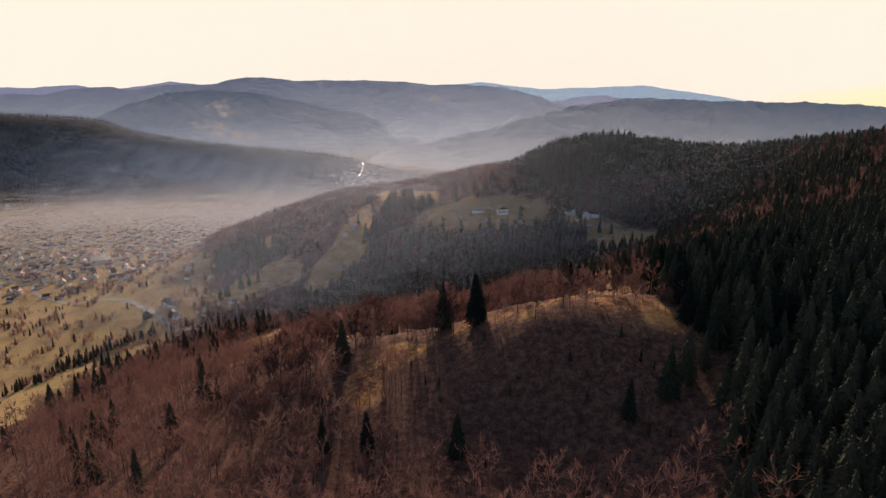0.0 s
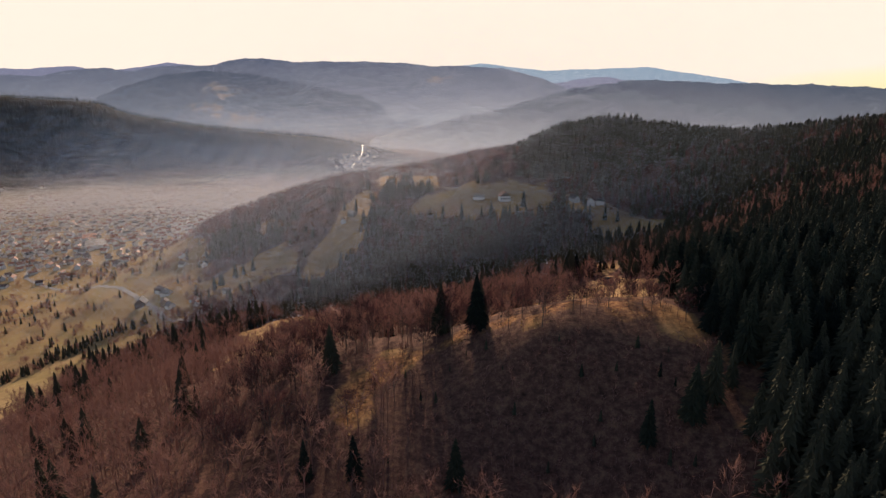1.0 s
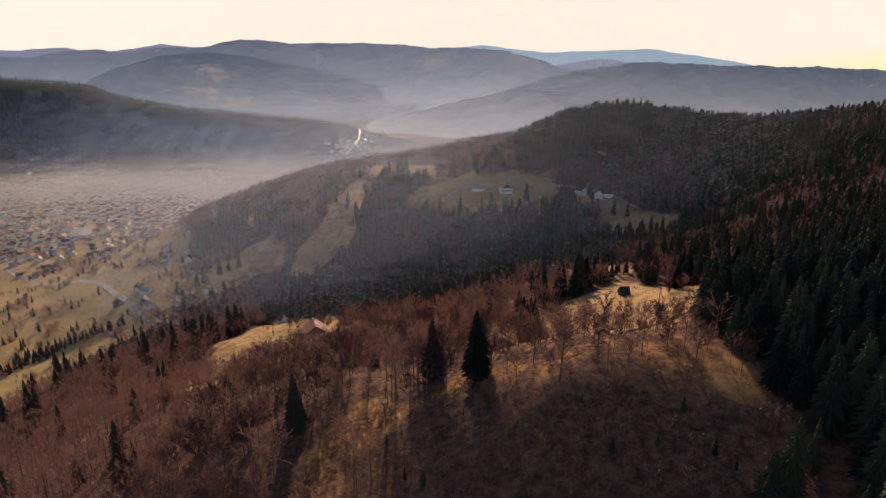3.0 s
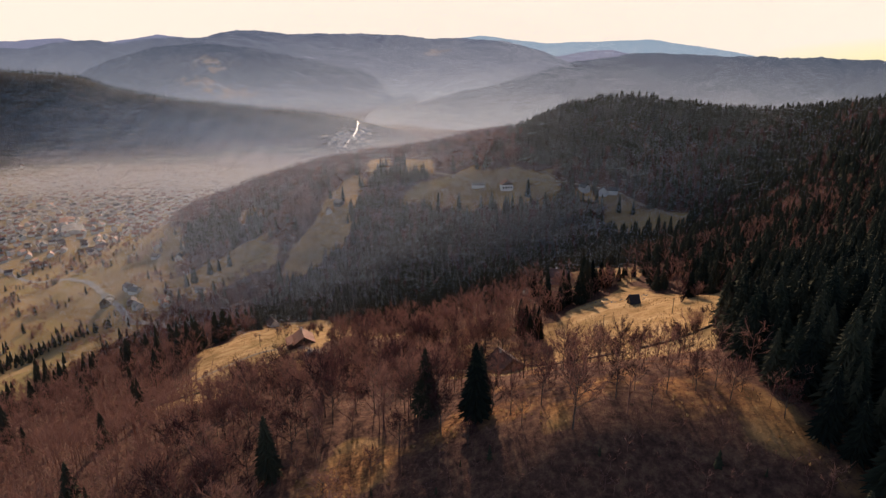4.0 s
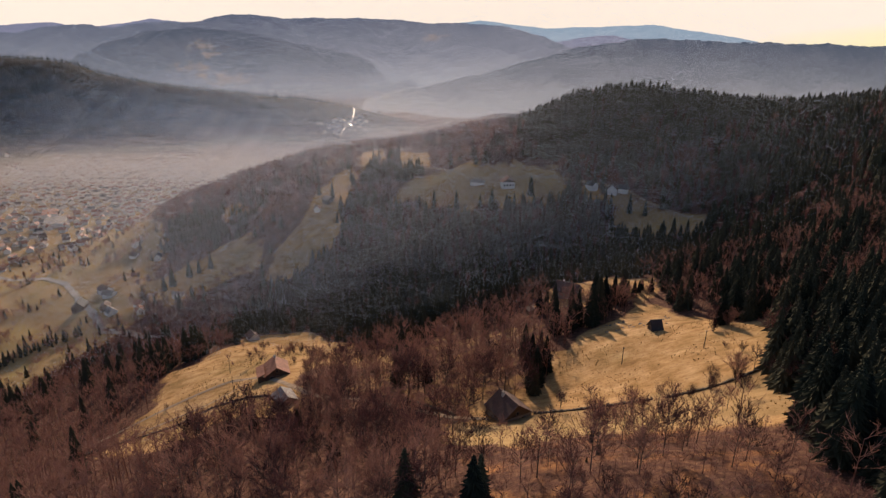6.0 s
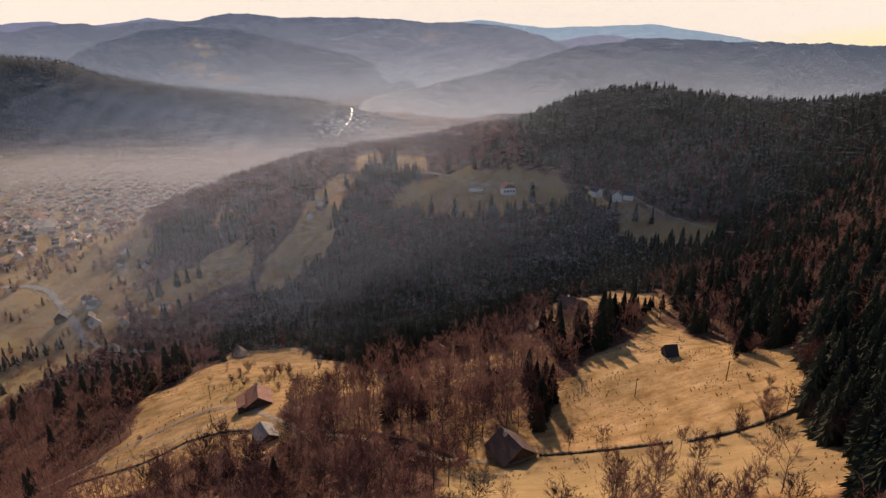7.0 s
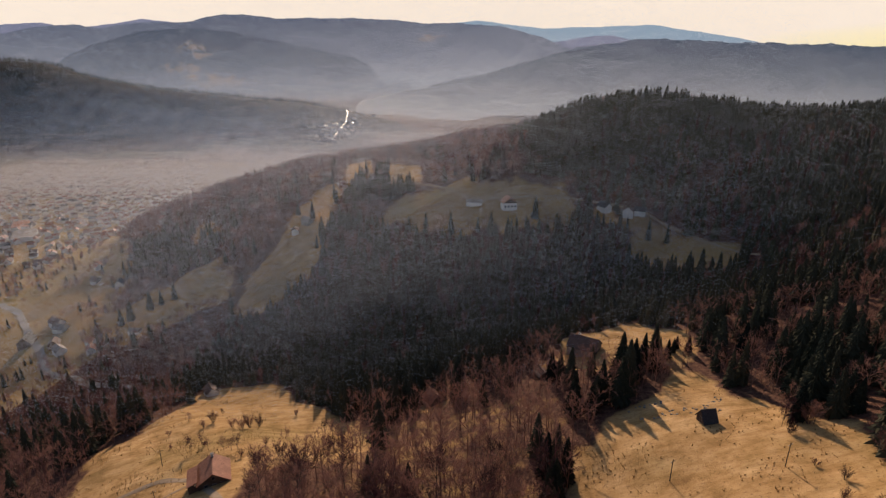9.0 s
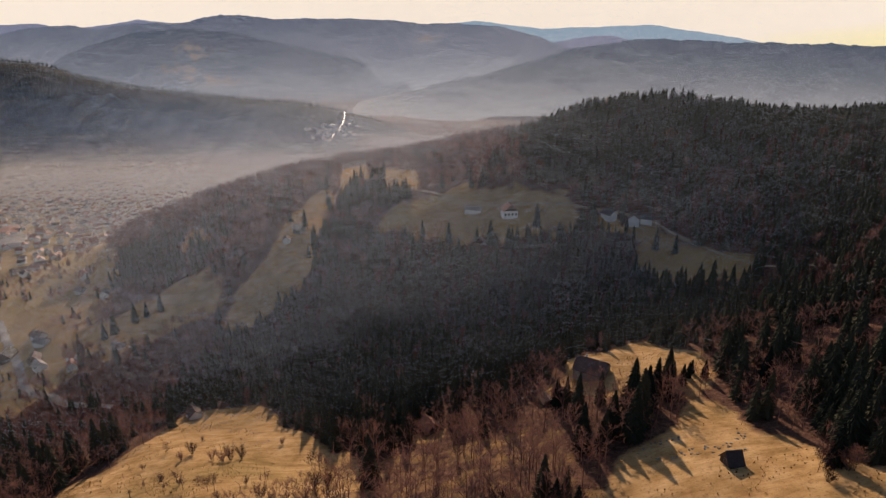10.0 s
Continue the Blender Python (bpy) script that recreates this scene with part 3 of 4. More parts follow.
def stand(name, pts, heights, templates, material, label, category, group=""):
    """Many trees too many to count: one joined mesh of turned and scaled templates of unit height."""
    V, F, T, n = [], [], [], 0
    which = rng.integers(0, len(templates), len(pts))
    for k, (tv, tf) in enumerate(templates):
        sel = np.flatnonzero(which == k)
        if not len(sel):
            continue
        ang = rng.random(len(sel)) * 2 * math.pi
        c, s, h = np.cos(ang), np.sin(ang), heights[sel]
        wide = h * rng.uniform(.85, 1.2, len(sel))
        x = tv[None, :, 0] * wide[:, None]
        y = tv[None, :, 1] * wide[:, None]
        P = np.stack([x * c[:, None] - y * s[:, None] + pts[sel, 0:1], x * s[:, None] + y * c[:, None] + pts[sel, 1:2], tv[None, :, 2] * h[:, None] + pts[sel, 2:3]], -1)
        V.append(P.reshape(-1, 3))
        T.append(np.repeat(rng.random(len(sel)), len(tv)))
        F.append((tf[None] + (np.arange(len(sel)) * len(tv))[:, None, None]).reshape(-1, 3) + n)
        n += len(sel) * len(tv)
    if not V:
        return None
    me = mesh_of(name, np.concatenate(V), np.concatenate(F), material)
    me.attributes.new("tone", "FLOAT", "POINT").data.foreach_set("value", np.concatenate(T).astype(np.float32))
    return tagged(new(name, me), label, category, group, "stuff")


def scatter(x0, x1, y0, y1, gap, keep):
    """Points about gap apart over a rectangle, where keep(x, y) is true, on the ground."""
    xs, ys = np.meshgrid(np.arange(x0, x1, gap), np.arange(y0, y1, gap))
    xs = xs.ravel() + rng.uniform(-.48, .48, xs.size) * gap
    ys = ys.ravel() + rng.uniform(-.48, .48, ys.size) * gap
    k = keep(xs, ys)
    xs, ys = xs[k], ys[k]
    return np.c_[xs, ys, height(xs, ys)]


def spruce_share(x, y):
    """How far the wood is spruce (1) or bare broadleaf (0)."""
    b = blotch(x, y, .035)
    right = smooth(68, 86, x + 10 * (1 - smooth(120, 150, y)) + 6 * b - .12 * np.clip(y - 200, 0, 200)) * (1 - smooth(330, 370, y))
    edge = smooth(118, 135, x) * smooth(330, 370, y) * (1 - smooth(455, 500, y)) * (.46 + .3 * b)
    gully = smooth(470, 500, y + .12 * x + 48 * np.exp(-((x + 15) / 45) ** 2)) * (1 - smooth(615, 665, y - .1 * np.abs(x))) * smooth(-175, -140, x) * (.93 + .1 * b) * (1 - .55 * smooth(180, 240, x))
    dome = smooth(70, 105, x) * smooth(640, 690, y) * (.97 - .1 * smooth(260, 330, x) * (1 - smooth(720, 760, y)))
    right_far = smooth(180, 260, x) * smooth(440, 520, y) * (1 - smooth(640, 700, y)) * (.80 + .3 * b)
    left_mid = (1 - smooth(70, 105, x)) * smooth(620, 660, y) * np.where(blotch(x, y, .045) > .45, .3, .03)
    farm_firs = smooth(56, 66, x) * (1 - smooth(108, 118, x)) * smooth(390, 398, y) * (1 - smooth(440, 450, y)) * .1
    copse = smooth(30, 46, x) * (1 - smooth(56, 70, x)) * smooth(325, 338, y) * (1 - smooth(420, 440, y)) * .12
    clumps = inside(DARK_CLUMP, x, y) * .8 + inside(LOWER_WOOD, x, y) * .72 + inside(STEEP_CLUMP, x, y) * .85
    patch = smooth(-320, -290, x) * (1 - smooth(-215, -195, x)) * smooth(715, 735, y) * (1 - smooth(790, 820, y)) * .75
    west = (1 - smooth(-150, -130, x)) * smooth(395, 430, y) * (1 - smooth(600, 640, y)) * (.12 + .15 * b)
    return np.clip(np.maximum.reduce([right, edge, gully, dome, right_far, left_mid, clumps, patch, copse, farm_firs, west, np.where((x > -85) & (x < 60) & (y < 350), .0, .025)]), 0, 1) * ~inside(BRACKEN, x, y)


def near_wood(x, y):
    sparse = inside(BRACKEN, x, y)
    copse = (x > -35) & (x < 62) & (y > 322) & (y < 430)
    return ~open_land(x, y) & (x > -330) & (~sparse | (rng.random(np.shape(x)) < .62)) & (~copse | (rng.random(np.shape(x)) < .7))


sr = np.random.default_rng(3)
# templates of height one for the joined woods
SPRUCE_MID = [merge(spruce_skirts(1, .185, 15, 12, sr), spruce_crown(1, .205, 15, 10, sr, 1)) for _ in range(6)]
SPRUCE_LOW = [spruce_skirts(1, .20 * sr.uniform(.85, 1.15), 7, 8, sr) for _ in range(8)]
SPRUCE_TINY = [spruce_crown(1, .26, 3, 5, sr, 1) for _ in range(4)]


def unit_bare(limbs, forks, twigs, w, tl):
    s, t = bare_skeleton(20, sr, limbs, forks, twigs, .30, w, tl)
    v, f = merge(s, t)
    return v / 20, f


BARE_MID = [unit_bare(7, 1, 105, .07, .15) for _ in range(6)]
BARE_FAR = [far_bare(sr, 44) for _ in range(8)]
BARE_LOW = [unit_bare(4, 0, 24, .22, .22) for _ in range(5)]


def tree(kind, h, seed):
    """One tree as a thing: an empty at its foot with trunk and crown."""
    r = np.random.default_rng(seed)
    base = new("spruce_tree" if kind == "spruce" else "bare_tree")
    if kind == "spruce":
        sv, sf = prisms([(0, 0, -.8), (0, 0, h * .5)], [(0, 0, h * .5), (0, 0, h * .97)], [h * .013, h * .008], [h * .008, h * .002], 6)
        trunk = mesh_of("trunk", sv, sf, BARK)
        crown = mesh_of("crown", *merge(spruce_skirts(h, h * .19, 24, 18, r), spruce_crown(h, h * .225, 26, 12, r, 2)), NEEDLE)
    else:
        (sv, sf), (tv, tf) = bare_skeleton(h, r, 13, 4, 560, .30, .045, .12)
        trunk, crown = mesh_of("trunk", sv, sf, BARK), mesh_of("crown", tv, tf, TWIG)
    for name, me in (("trunk", trunk), ("crown", crown)):
        new(name, me).parent = base
    if kind == "spruce":
        return tagged(base, "tall dark green spruce with drooping boughs on the slope", "tree", "spruces on the near hill")
    return tagged(base, "leafless broadleaf tree with reddish-brown twigs on the slope", "tree", "bare trees on the near hill")


SPRUCES = [tree("spruce", 20, 100 + i) for i in range(4)]
BARES = [tree("bare", 15, 200 + i) for i in range(6)]
used = set()


def plant(kind, x, y, h, turn=None):
    """Sets one tree of that height on the ground; the first of each pattern is placed, later ones are copies."""
    pool, size = (SPRUCES, 20) if kind == "spruce" else (BARES, 15)
    i = int(rng.integers(0, len(pool)))
    k = h / size
    m = pose(x, y, float(height(x, y)) - .1, 0, 0, rng.uniform(0, 360) if turn is None else turn)
    ob = pool[i]
    if (kind, i) in used:
        ob = copy_thing(ob, m)
    else:
        used.add((kind, i))
        ob.matrix_basis = m
    ob.scale = (k * rng.uniform(.9, 1.12), k * rng.uniform(.9, 1.12), k)
    return ob


near = np.concatenate([scatter(-330, 330, 60, 480, 6.2, near_wood), scatter(80, 330, 60, 420, 6.0, lambda x, y: near_wood(x, y) & (spruce_share(x, y) > .7))])
share = spruce_share(near[:, 0], near[:, 1])
is_spruce = rng.random(len(near)) < share
tall = np.where(is_spruce, rng.uniform(13, 24, len(near)), rng.uniform(7, 17.5, len(near)) * np.where(inside(BRACKEN, near[:, 0], near[:, 1]), .66, 1))
copse = (near[:, 0] > -35) & (near[:, 0] < 62) & (near[:, 1] > 322) & (near[:, 1] < 430) & ~is_spruce
tall[copse] = rng.uniform(13, 20, copse.sum())
close = (np.abs(near[:, 0] + 5) < 75) & (near[:, 1] > 165) & (near[:, 1] < 365) | (near[:, 0] > 60) & (near[:, 0] < 150) & (near[:, 1] > 150) & (near[:, 1] < 440) & is_spruce
for kind, mask in (("spruce", is_spruce & close), ("bare", ~is_spruce & close)):
    ids = np.flatnonzero(mask)
    ids = rng.permutation(ids)[:270]
    for i in ids:
        plant(kind, near[i, 0], near[i, 1], tall[i])
    close[np.setdiff1d(np.flatnonzero(mask), ids)] = False
outer = np.abs(near[:, 0]) > .72 * near[:, 1] + 15
thin = outer & (rng.random(len(near)) < .5)
far_off = ~close & outer & ~thin
rest = ~close & ~outer
stand("spruce_wood_edge", near[far_off & is_spruce], tall[far_off & is_spruce], SPRUCE_LOW, NEEDLE, "dense dark spruce wood further along the slope", "forest")
stand("bare_wood_edge", near[far_off & ~is_spruce], tall[far_off & ~is_spruce], BARE_LOW, TWIG, "leafless broadleaf wood further along the slope", "forest")
stand("spruce_wood", near[rest & is_spruce], tall[rest & is_spruce], SPRUCE_MID, NEEDLE, "dense dark spruce wood on the near slope", "forest")
stand("bare_wood", near[rest & ~is_spruce], tall[rest & ~is_spruce], BARE_MID, TWIG, "leafless reddish-brown broadleaf wood on the near slope", "forest")
shrub = scatter(-250, 140, 110, 340, 6.0, lambda x, y: (np.abs(x) < .8 * y) & ~open_land(x, y) & (spruce_share(x, y) < .5))
stand("undergrowth", shrub, rng.uniform(1.2, 3.6, len(shrub)), BARE_LOW, TWIG, "leafless reddish undergrowth between the trees", "shrubs")
mid = scatter(-420, 640, 480, 1080, 5.7, lambda x, y: ~open_land(x, y) & (x > -330 - .1 * (y - 480)) & (~half_open(x, y) | (rng.random(len(x)) < .8 + .4 * blotch(x, y, .06))))
share = spruce_share(mid[:, 0], mid[:, 1])
is_spruce = rng.random(len(mid)) < share
tall = np.where(is_spruce, rng.triangular(8, 12, 19, len(mid)), rng.uniform(8, 15, len(mid)) * np.where(mid[:, 1] > 820, 1.2, 1.0))
tall[(mid[:, 1] > 655) & (mid[:, 1] < 760) & (mid[:, 0] > 5) & (mid[:, 0] < 230)] *= 1.3
stand("spruce_forest", mid[is_spruce], tall[is_spruce], SPRUCE_LOW, NEEDLE, "dark spruce forest on the hill across the gully", "forest")
stand("bare_forest", mid[~is_spruce], tall[~is_spruce], BARE_FAR, TWIG, "leafless brown broadleaf forest on the hill across the gully", "forest")


# ---- buildings ----
def part(name, verts, faces, material, parent, label=""):
    """One mesh object under a thing or under a part; faces may have any number of corners."""
    me = bpy.data.meshes.new(name)
    me.from_pydata([tuple(map(float, v)) for v in verts], [], [tuple(map(int, f)) for f in faces])
    me.materials.append(material)
    me.update()
    ob = new(name, me)
    ob.parent = parent
    return tagged(ob, label) if label else ob


BOX = [(0, 3, 2, 1), (4, 5, 6, 7), (0, 1, 5, 4), (1, 2, 6, 5), (2, 3, 7, 6), (3, 0, 4, 7)]


def box(x0, x1, y0, y1, z0, z1):
    return [(x0, y0, z0), (x1, y0, z0), (x1, y1, z0), (x0, y1, z0), (x0, y0, z1), (x1, y0, z1), (x1, y1, z1), (x0, y1, z1)], BOX


def roof_slabs(w, l, eave, ridge, over=.5, thick=.22, split=.0):
    """Two pitched slabs over a ridge along y, with eaves and verges standing out."""
    out = []
    for s in (-1, 1):
        e = s * (w / 2 + over)
        drop = (ridge - eave) / (w / 2) * over
        a = [(split, -l / 2 - over, ridge), (e, -l / 2 - over, eave - drop), (e, l / 2 + over, eave - drop), (split, l / 2 + over, ridge)]
        v = a + [(x, y, z + thick) for x, y, z in a]
        f = BOX if s > 0 else [tuple(reversed(q)) for q in BOX]
        out.append((v, f))
    return out


def house(x, y, az, w, l, eave, ridge, wall, roof, label, openings=(), chimney=None, lean_to=None, name="house", group="", sink=1.5, boards=None):
    """A gabled house, its ridge along its own y axis, on the ground at (x, y). openings: (kind, side, along, up, width, height)."""
    base = new(name)
    base.matrix_basis = pose(x, y, float(height(x, y)), 0, 0, az)
    h = w / 2
    v = [(-h, -l / 2, -sink), (h, -l / 2, -sink), (h, l / 2, -sink), (-h, l / 2, -sink), (-h, -l / 2, eave), (h, -l / 2, eave), (h, l / 2, eave), (-h, l / 2, eave),
         (0, -l / 2, ridge - .05), (0, l / 2, ridge - .05)]
    part("wall", v, [(0, 1, 5, 8, 4), (2, 3, 7, 9, 6), (1, 2, 6, 5), (3, 0, 4, 7), (0, 3, 2, 1), (4, 8, 9, 7), (5, 6, 9, 8)], wall, base)
    if boards:
        part("gable_boarding", [(-h, -l / 2 - .06, eave), (h, -l / 2 - .06, eave), (0, -l / 2 - .06, ridge - .1), (-h, -l / 2 - .004, eave), (h, -l / 2 - .004, eave), (0, -l / 2 - .004, ridge - .1)],
             [(0, 1, 2), (0, 3, 4, 1), (1, 4, 5, 2), (2, 5, 3, 0)], boards, base, "brown boarded gable")
    for slab in roof_slabs(w, l, eave, ridge):
        part("roof", *slab, roof, base)
    part("ridge_cap", *box(-.18, .18, -l / 2 - .5, l / 2 + .5, ridge + .12, ridge + .3), roof, base)
    for kind, side, along, up, ow, oh in openings:
        if side in ("front", "back"):
            s = -1 if side == "front" else 1
            yy = s * l / 2
            outer = box(along - ow / 2 - .12, along + ow / 2 + .12, min(yy, yy + s * .09), max(yy, yy + s * .09), up - .12, up + oh + .12)
            inner = box(along - ow / 2, along + ow / 2, min(yy + s * .09, yy + s * .11), max(yy + s * .09, yy + s * .11), up, up + oh)
        else:
            s = -1 if side == "left" else 1
            xx = s * h
            outer = box(min(xx, xx + s * .09), max(xx, xx + s * .09), along - ow / 2 - .12, along + ow / 2 + .12, up - .12, up + oh + .12)
            inner = box(min(xx + s * .09, xx + s * .11), max(xx + s * .09, xx + s * .11), along - ow / 2, along + ow / 2, up, up + oh)
        if kind == "window":
            win = part("window", *outer, STONE, base)
            part("pane", *inner, GLASS, win)
        else:
            part("door", *inner, PLANK, part("door_frame", *outer, STONE, base))
    if chimney:
        cx, cy, ch = chimney
        ch_ob = part("chimney", *box(cx - .45, cx + .45, cy - .45, cy + .45, ridge - 2.2, ridge + ch), PLASTER, base, "pale plastered chimney")
        part("chimney_cap", *box(cx - .58, cx + .58, cy - .58, cy + .58, ridge + ch, ridge + ch + .14), STONE, ch_ob)
    if lean_to:
        s, lw, lh = lean_to
        a, b = sorted((s * h, s * (h + lw)))
        part("lean_to", *box(a, b, -l / 2 + .6, l / 2 - 1.5, -sink, lh), boards or wall, base)
        e = s * (h + lw + .4)
        q = [(s * h, -l / 2 + .3, lh + 1.4), (e, -l / 2 + .3, lh + .05), (e, l / 2 - 1.2, lh + .05), (s * h, l / 2 - 1.2, lh + 1.4)]
        part("lean_to_roof", q + [(x, y, z + .18) for x, y, z in q], BOX, roof, base)
    return tagged(base, label, "house" if name == "house" else name.replace("_", " "), group)


GABLE_WINDOWS = (("window", "front", -2.6, 1.0, 1.1, 1.3), ("window", "front", 2.6, 1.0, 1.1, 1.3), ("door", "front", 0.2, 0.0, 1.2, 2.1), ("window", "front", 0.0, 4.0, 1.0, 1.1),
                 ("window", "right", 2.0, 1.0, 1.0, 1.3), ("window", "right", -2.2, 1.0, 1.0, 1.3))
house(-69, 371, 20, 10.5, 11, 2.7, 6.3, PLANK, TILE, "farmhouse with red tiled roof and pale chimney in the lower meadow", GABLE_WINDOWS, (0, 4.4, 1.0), (-1, 3.2, 2.4), boards=PLANK)
house(31.5, 318, 28, 12.5, 11.5, 3.4, 8.0, STONE, OLD_TILE, "old stone farmhouse with weathered brown roof beside the wall", GABLE_WINDOWS, (-.9, 2.4, 1.1), boards=PLANK)
house(103, 372.5, -83, 5.0, 4.6, 1.3, 4.6, PLANK, SLATE, "small hut with steep dark shingle roof on the meadow", (("door", "front", 0, 0, 1.1, 1.9),), name="hut")
house(-56, 337, 34, 7.5, 8.5, 2.0, 4.2, PLANK, TIN, "plank shed with shining tin roof below the farmhouse", (("door", "front", 0, 0, 2.2, 2.2),), name="shed")
house(83, 463, 58, 11, 14, 3.6, 8.0, STONE, OLD_TILE, "large farmhouse with brown roof at the edge of the clearing", GABLE_WINDOWS, (.8, 3.0, 1.0))
house(67, 450, 40, 6, 7, 2.5, 5.0, PLANK, TILE, "small plank shed with red roof near the farm", name="shed")
house(59, 444, 15, 5, 6, 2.2, 4.0, PLANK, OLD_TILE, "low plank shed at the foot of the clearing", name="shed")
house(66, 658, 8, 11, 10, 4.6, 9.0, PLASTER, TILE, "white mountain house with red roof on the far meadow",
      tuple(("window", "front", a, 1.2, 1.1, 1.5) for a in (-4, -1.4, 1.4, 4)) + (("window", "front", 0, 5.2, 1.2, 1.2),), boards=PLANK)
house(40, 676, 75, 5, 13, 2.4, 4.2, PLASTER, TIN, "long low shed with pale roof on the far meadow", name="shed")
house(139, 647, 30, 7, 9, 3.6, 6.4, PLASTER, SLATE, "white farmhouse on the shaded far meadow")
house(156, 641, -20, 8, 10, 4.0, 7.4, PLASTER, OLD_TILE, "white farmhouse with brown roof on the shaded far meadow")
house(165, 640, 65, 6, 8, 3.0, 5.4, PLASTER, SLATE, "small white outbuilding on the shaded far meadow", name="shed")
house(-128, 513, 35, 7, 8, 3.0, 6.0, PLASTER, OLD_TILE, "small house at the tip of the lower meadow")
house(8, 446, 30, 8, 8, 2.8, 6.4, PLANK, TILE, "small chalet with red roof hidden in the wood")
house(-341, 656, 12, 11, 13, 5.0, 10.0, PLANK, SLATE, "big dark barn beside the valley road", name="barn")
house(-327, 678, 60, 9, 12, 4.0, 7.5, PLASTER, OLD_TILE, "valley farmhouse with brown roof", chimney=(0, 2, 1))
house(-314, 662, 75, 8, 11, 3.4, 6.6, PLASTER, TIN, "valley outbuilding with pale roof", name="shed")
house(-306, 639, 20, 8, 9, 3.6, 7.0, PLANK, OLD_TILE, "brown wooden house above the valley road")
house(-294, 626, 50, 8, 9, 3.6, 7.0, PLASTER, TIN, "valley house with shining roof")
house(-262, 616, 30, 7, 8, 3.2, 6.4, PLASTER, TILE, "small house at the edge of the wood with red roof")
house(-269, 630, 70, 7, 8, 3.2, 6.4, PLASTER, TILE, "pale house at the edge of the wood")
house(-231, 627, 85, 5, 9, 3.0, 4.6, PLASTER, TIN, "long white shed on the sloping meadow", name="shed")
house(-295, 730, 15, 7, 9, 3.6, 6.8, PLASTER, SLATE, "white house on the meadow above the valley")
house(-352, 797, 40, 8, 11, 3.6, 7.0, PLASTER, TILE, "valley house with red roof on the slope")
house(-337, 762, 70, 7, 9, 3.2, 6.2, PLASTER, OLD_TILE, "valley house with brown roof on the slope")
house(-107, 712, 55, 7, 9, 3.4, 6.4, STONE, TIN, "hill farm with pale roof among trees")
house(-116, 702, 10, 6, 7, 3.0, 5.4, PLASTER, OLD_TILE, "hill farm outbuilding among trees", name="shed")
house(-315, 880, 35, 8, 10, 3.6, 6.8, PLASTER, TILE, "house on the crest with sunlit red roof")
house(42, 925, 80, 7, 10, 3.2, 6.2, PLASTER, TIN, "house with pale roof on the upper field")

# the town in the valley
tr = np.random.default_rng(21)
TOWN = [house(-900, 1250, 0, 9, 12, 5.2, 8.6, PLASTER, TILE, "valley town house with red roof", group="houses of the town"),
        house(-930, 1270, 40, 8, 10, 4.0, 7.0, PLASTER, OLD_TILE, "valley town house with brown roof", group="houses of the town"),
        house(-880, 1290, 80, 10, 13, 5.6, 9.0, PLASTER, SLATE, "valley town house with dark roof", group="houses of the town"),
        house(-860, 1240, 20, 8, 9, 4.4, 7.4, PLASTER, TIN, "valley town house with shining roof", group="houses of the town")]
spots = [(-900, 1250), (-930, 1270), (-880, 1290), (-860, 1240)]
tries = 0
while len(spots) < 298 and tries < 9000:
    tries += 1
    if tr.random() < .86:
        x, y = tr.normal(-740, 150), tr.normal(1290, 190)
        if x > -420 - .28 * (y - 1100) or x < -1300 or y < 930 or y > 1720:
            continue
    else:
        y = tr.uniform(2480, 3500)
        x = -330 - .17 * (y - 2400) + tr.normal(0, 110)
    if blotch(x, y, .012) < -.35 or min((x - a) ** 2 + (y - b) ** 2 for a, b in spots) < 17 ** 2 or height(x, y) > 40:
        continue
    spots.append((x, y))
    copy_thing(TOWN[int(tr.choice(4, p=(.46, .34, .16, .04)))], pose(x, y, float(height(x, y)) - .2, 0, 0, round(tr.normal(35, 25) / 15) * 15 + tr.choice((0, 90))))
house(-689, 1165, 28, 34, 52, 7, 9, PLASTER, TIN, "large flat factory hall with pale roof in the town", name="hall")
house(-735, 1225, 28, 26, 40, 7, 9, PLASTER, TILE, "factory hall with red roof in the town", name="hall")
house(-640, 1240, 40, 22, 36, 6, 8, PLASTER, OLD_TILE, "workshop hall with brown roof in the town", name="hall")


# ---- roads, tracks, wall, poles, fences ----
def ribbon(name, line, width, material, label, lift=.12, step=4.0):
    """A road or track laid over the ground along a line."""
    p = np.array(line, float)
    s = np.r_[0, np.cumsum(np.hypot(*np.diff(p, axis=0).T))]
    u = np.arange(0, s[-1], step)
    c = np.c_[np.interp(u, s, p[:, 0]), np.interp(u, s, p[:, 1])]
    for _ in range(6):
        c[1:-1] = (c[:-2] + 2 * c[1:-1] + c[2:]) / 4
    d = np.gradient(c, axis=0)
    n = np.c_[-d[:, 1], d[:, 0]] / np.hypot(d[:, 0], d[:, 1])[:, None]
    wob = 1 + .12 * np.sin(u * .21)[:, None] + .08 * np.sin(u * .53 + 1)[:, None]
    rows = [c + n * width / 2 * k * wob for k in (-1, -.4, .4, 1)]
    V = np.concatenate([np.c_[r, height(r[:, 0], r[:, 1]) + lift + (.06 if 0 < i < 3 else 0)] for i, r in enumerate(rows)])
    me = mesh_of(name, V, grid_faces(len(c), 4)[:, ::-1], material, True)
    return tagged(new(name, me), label, "road", kind="structure")


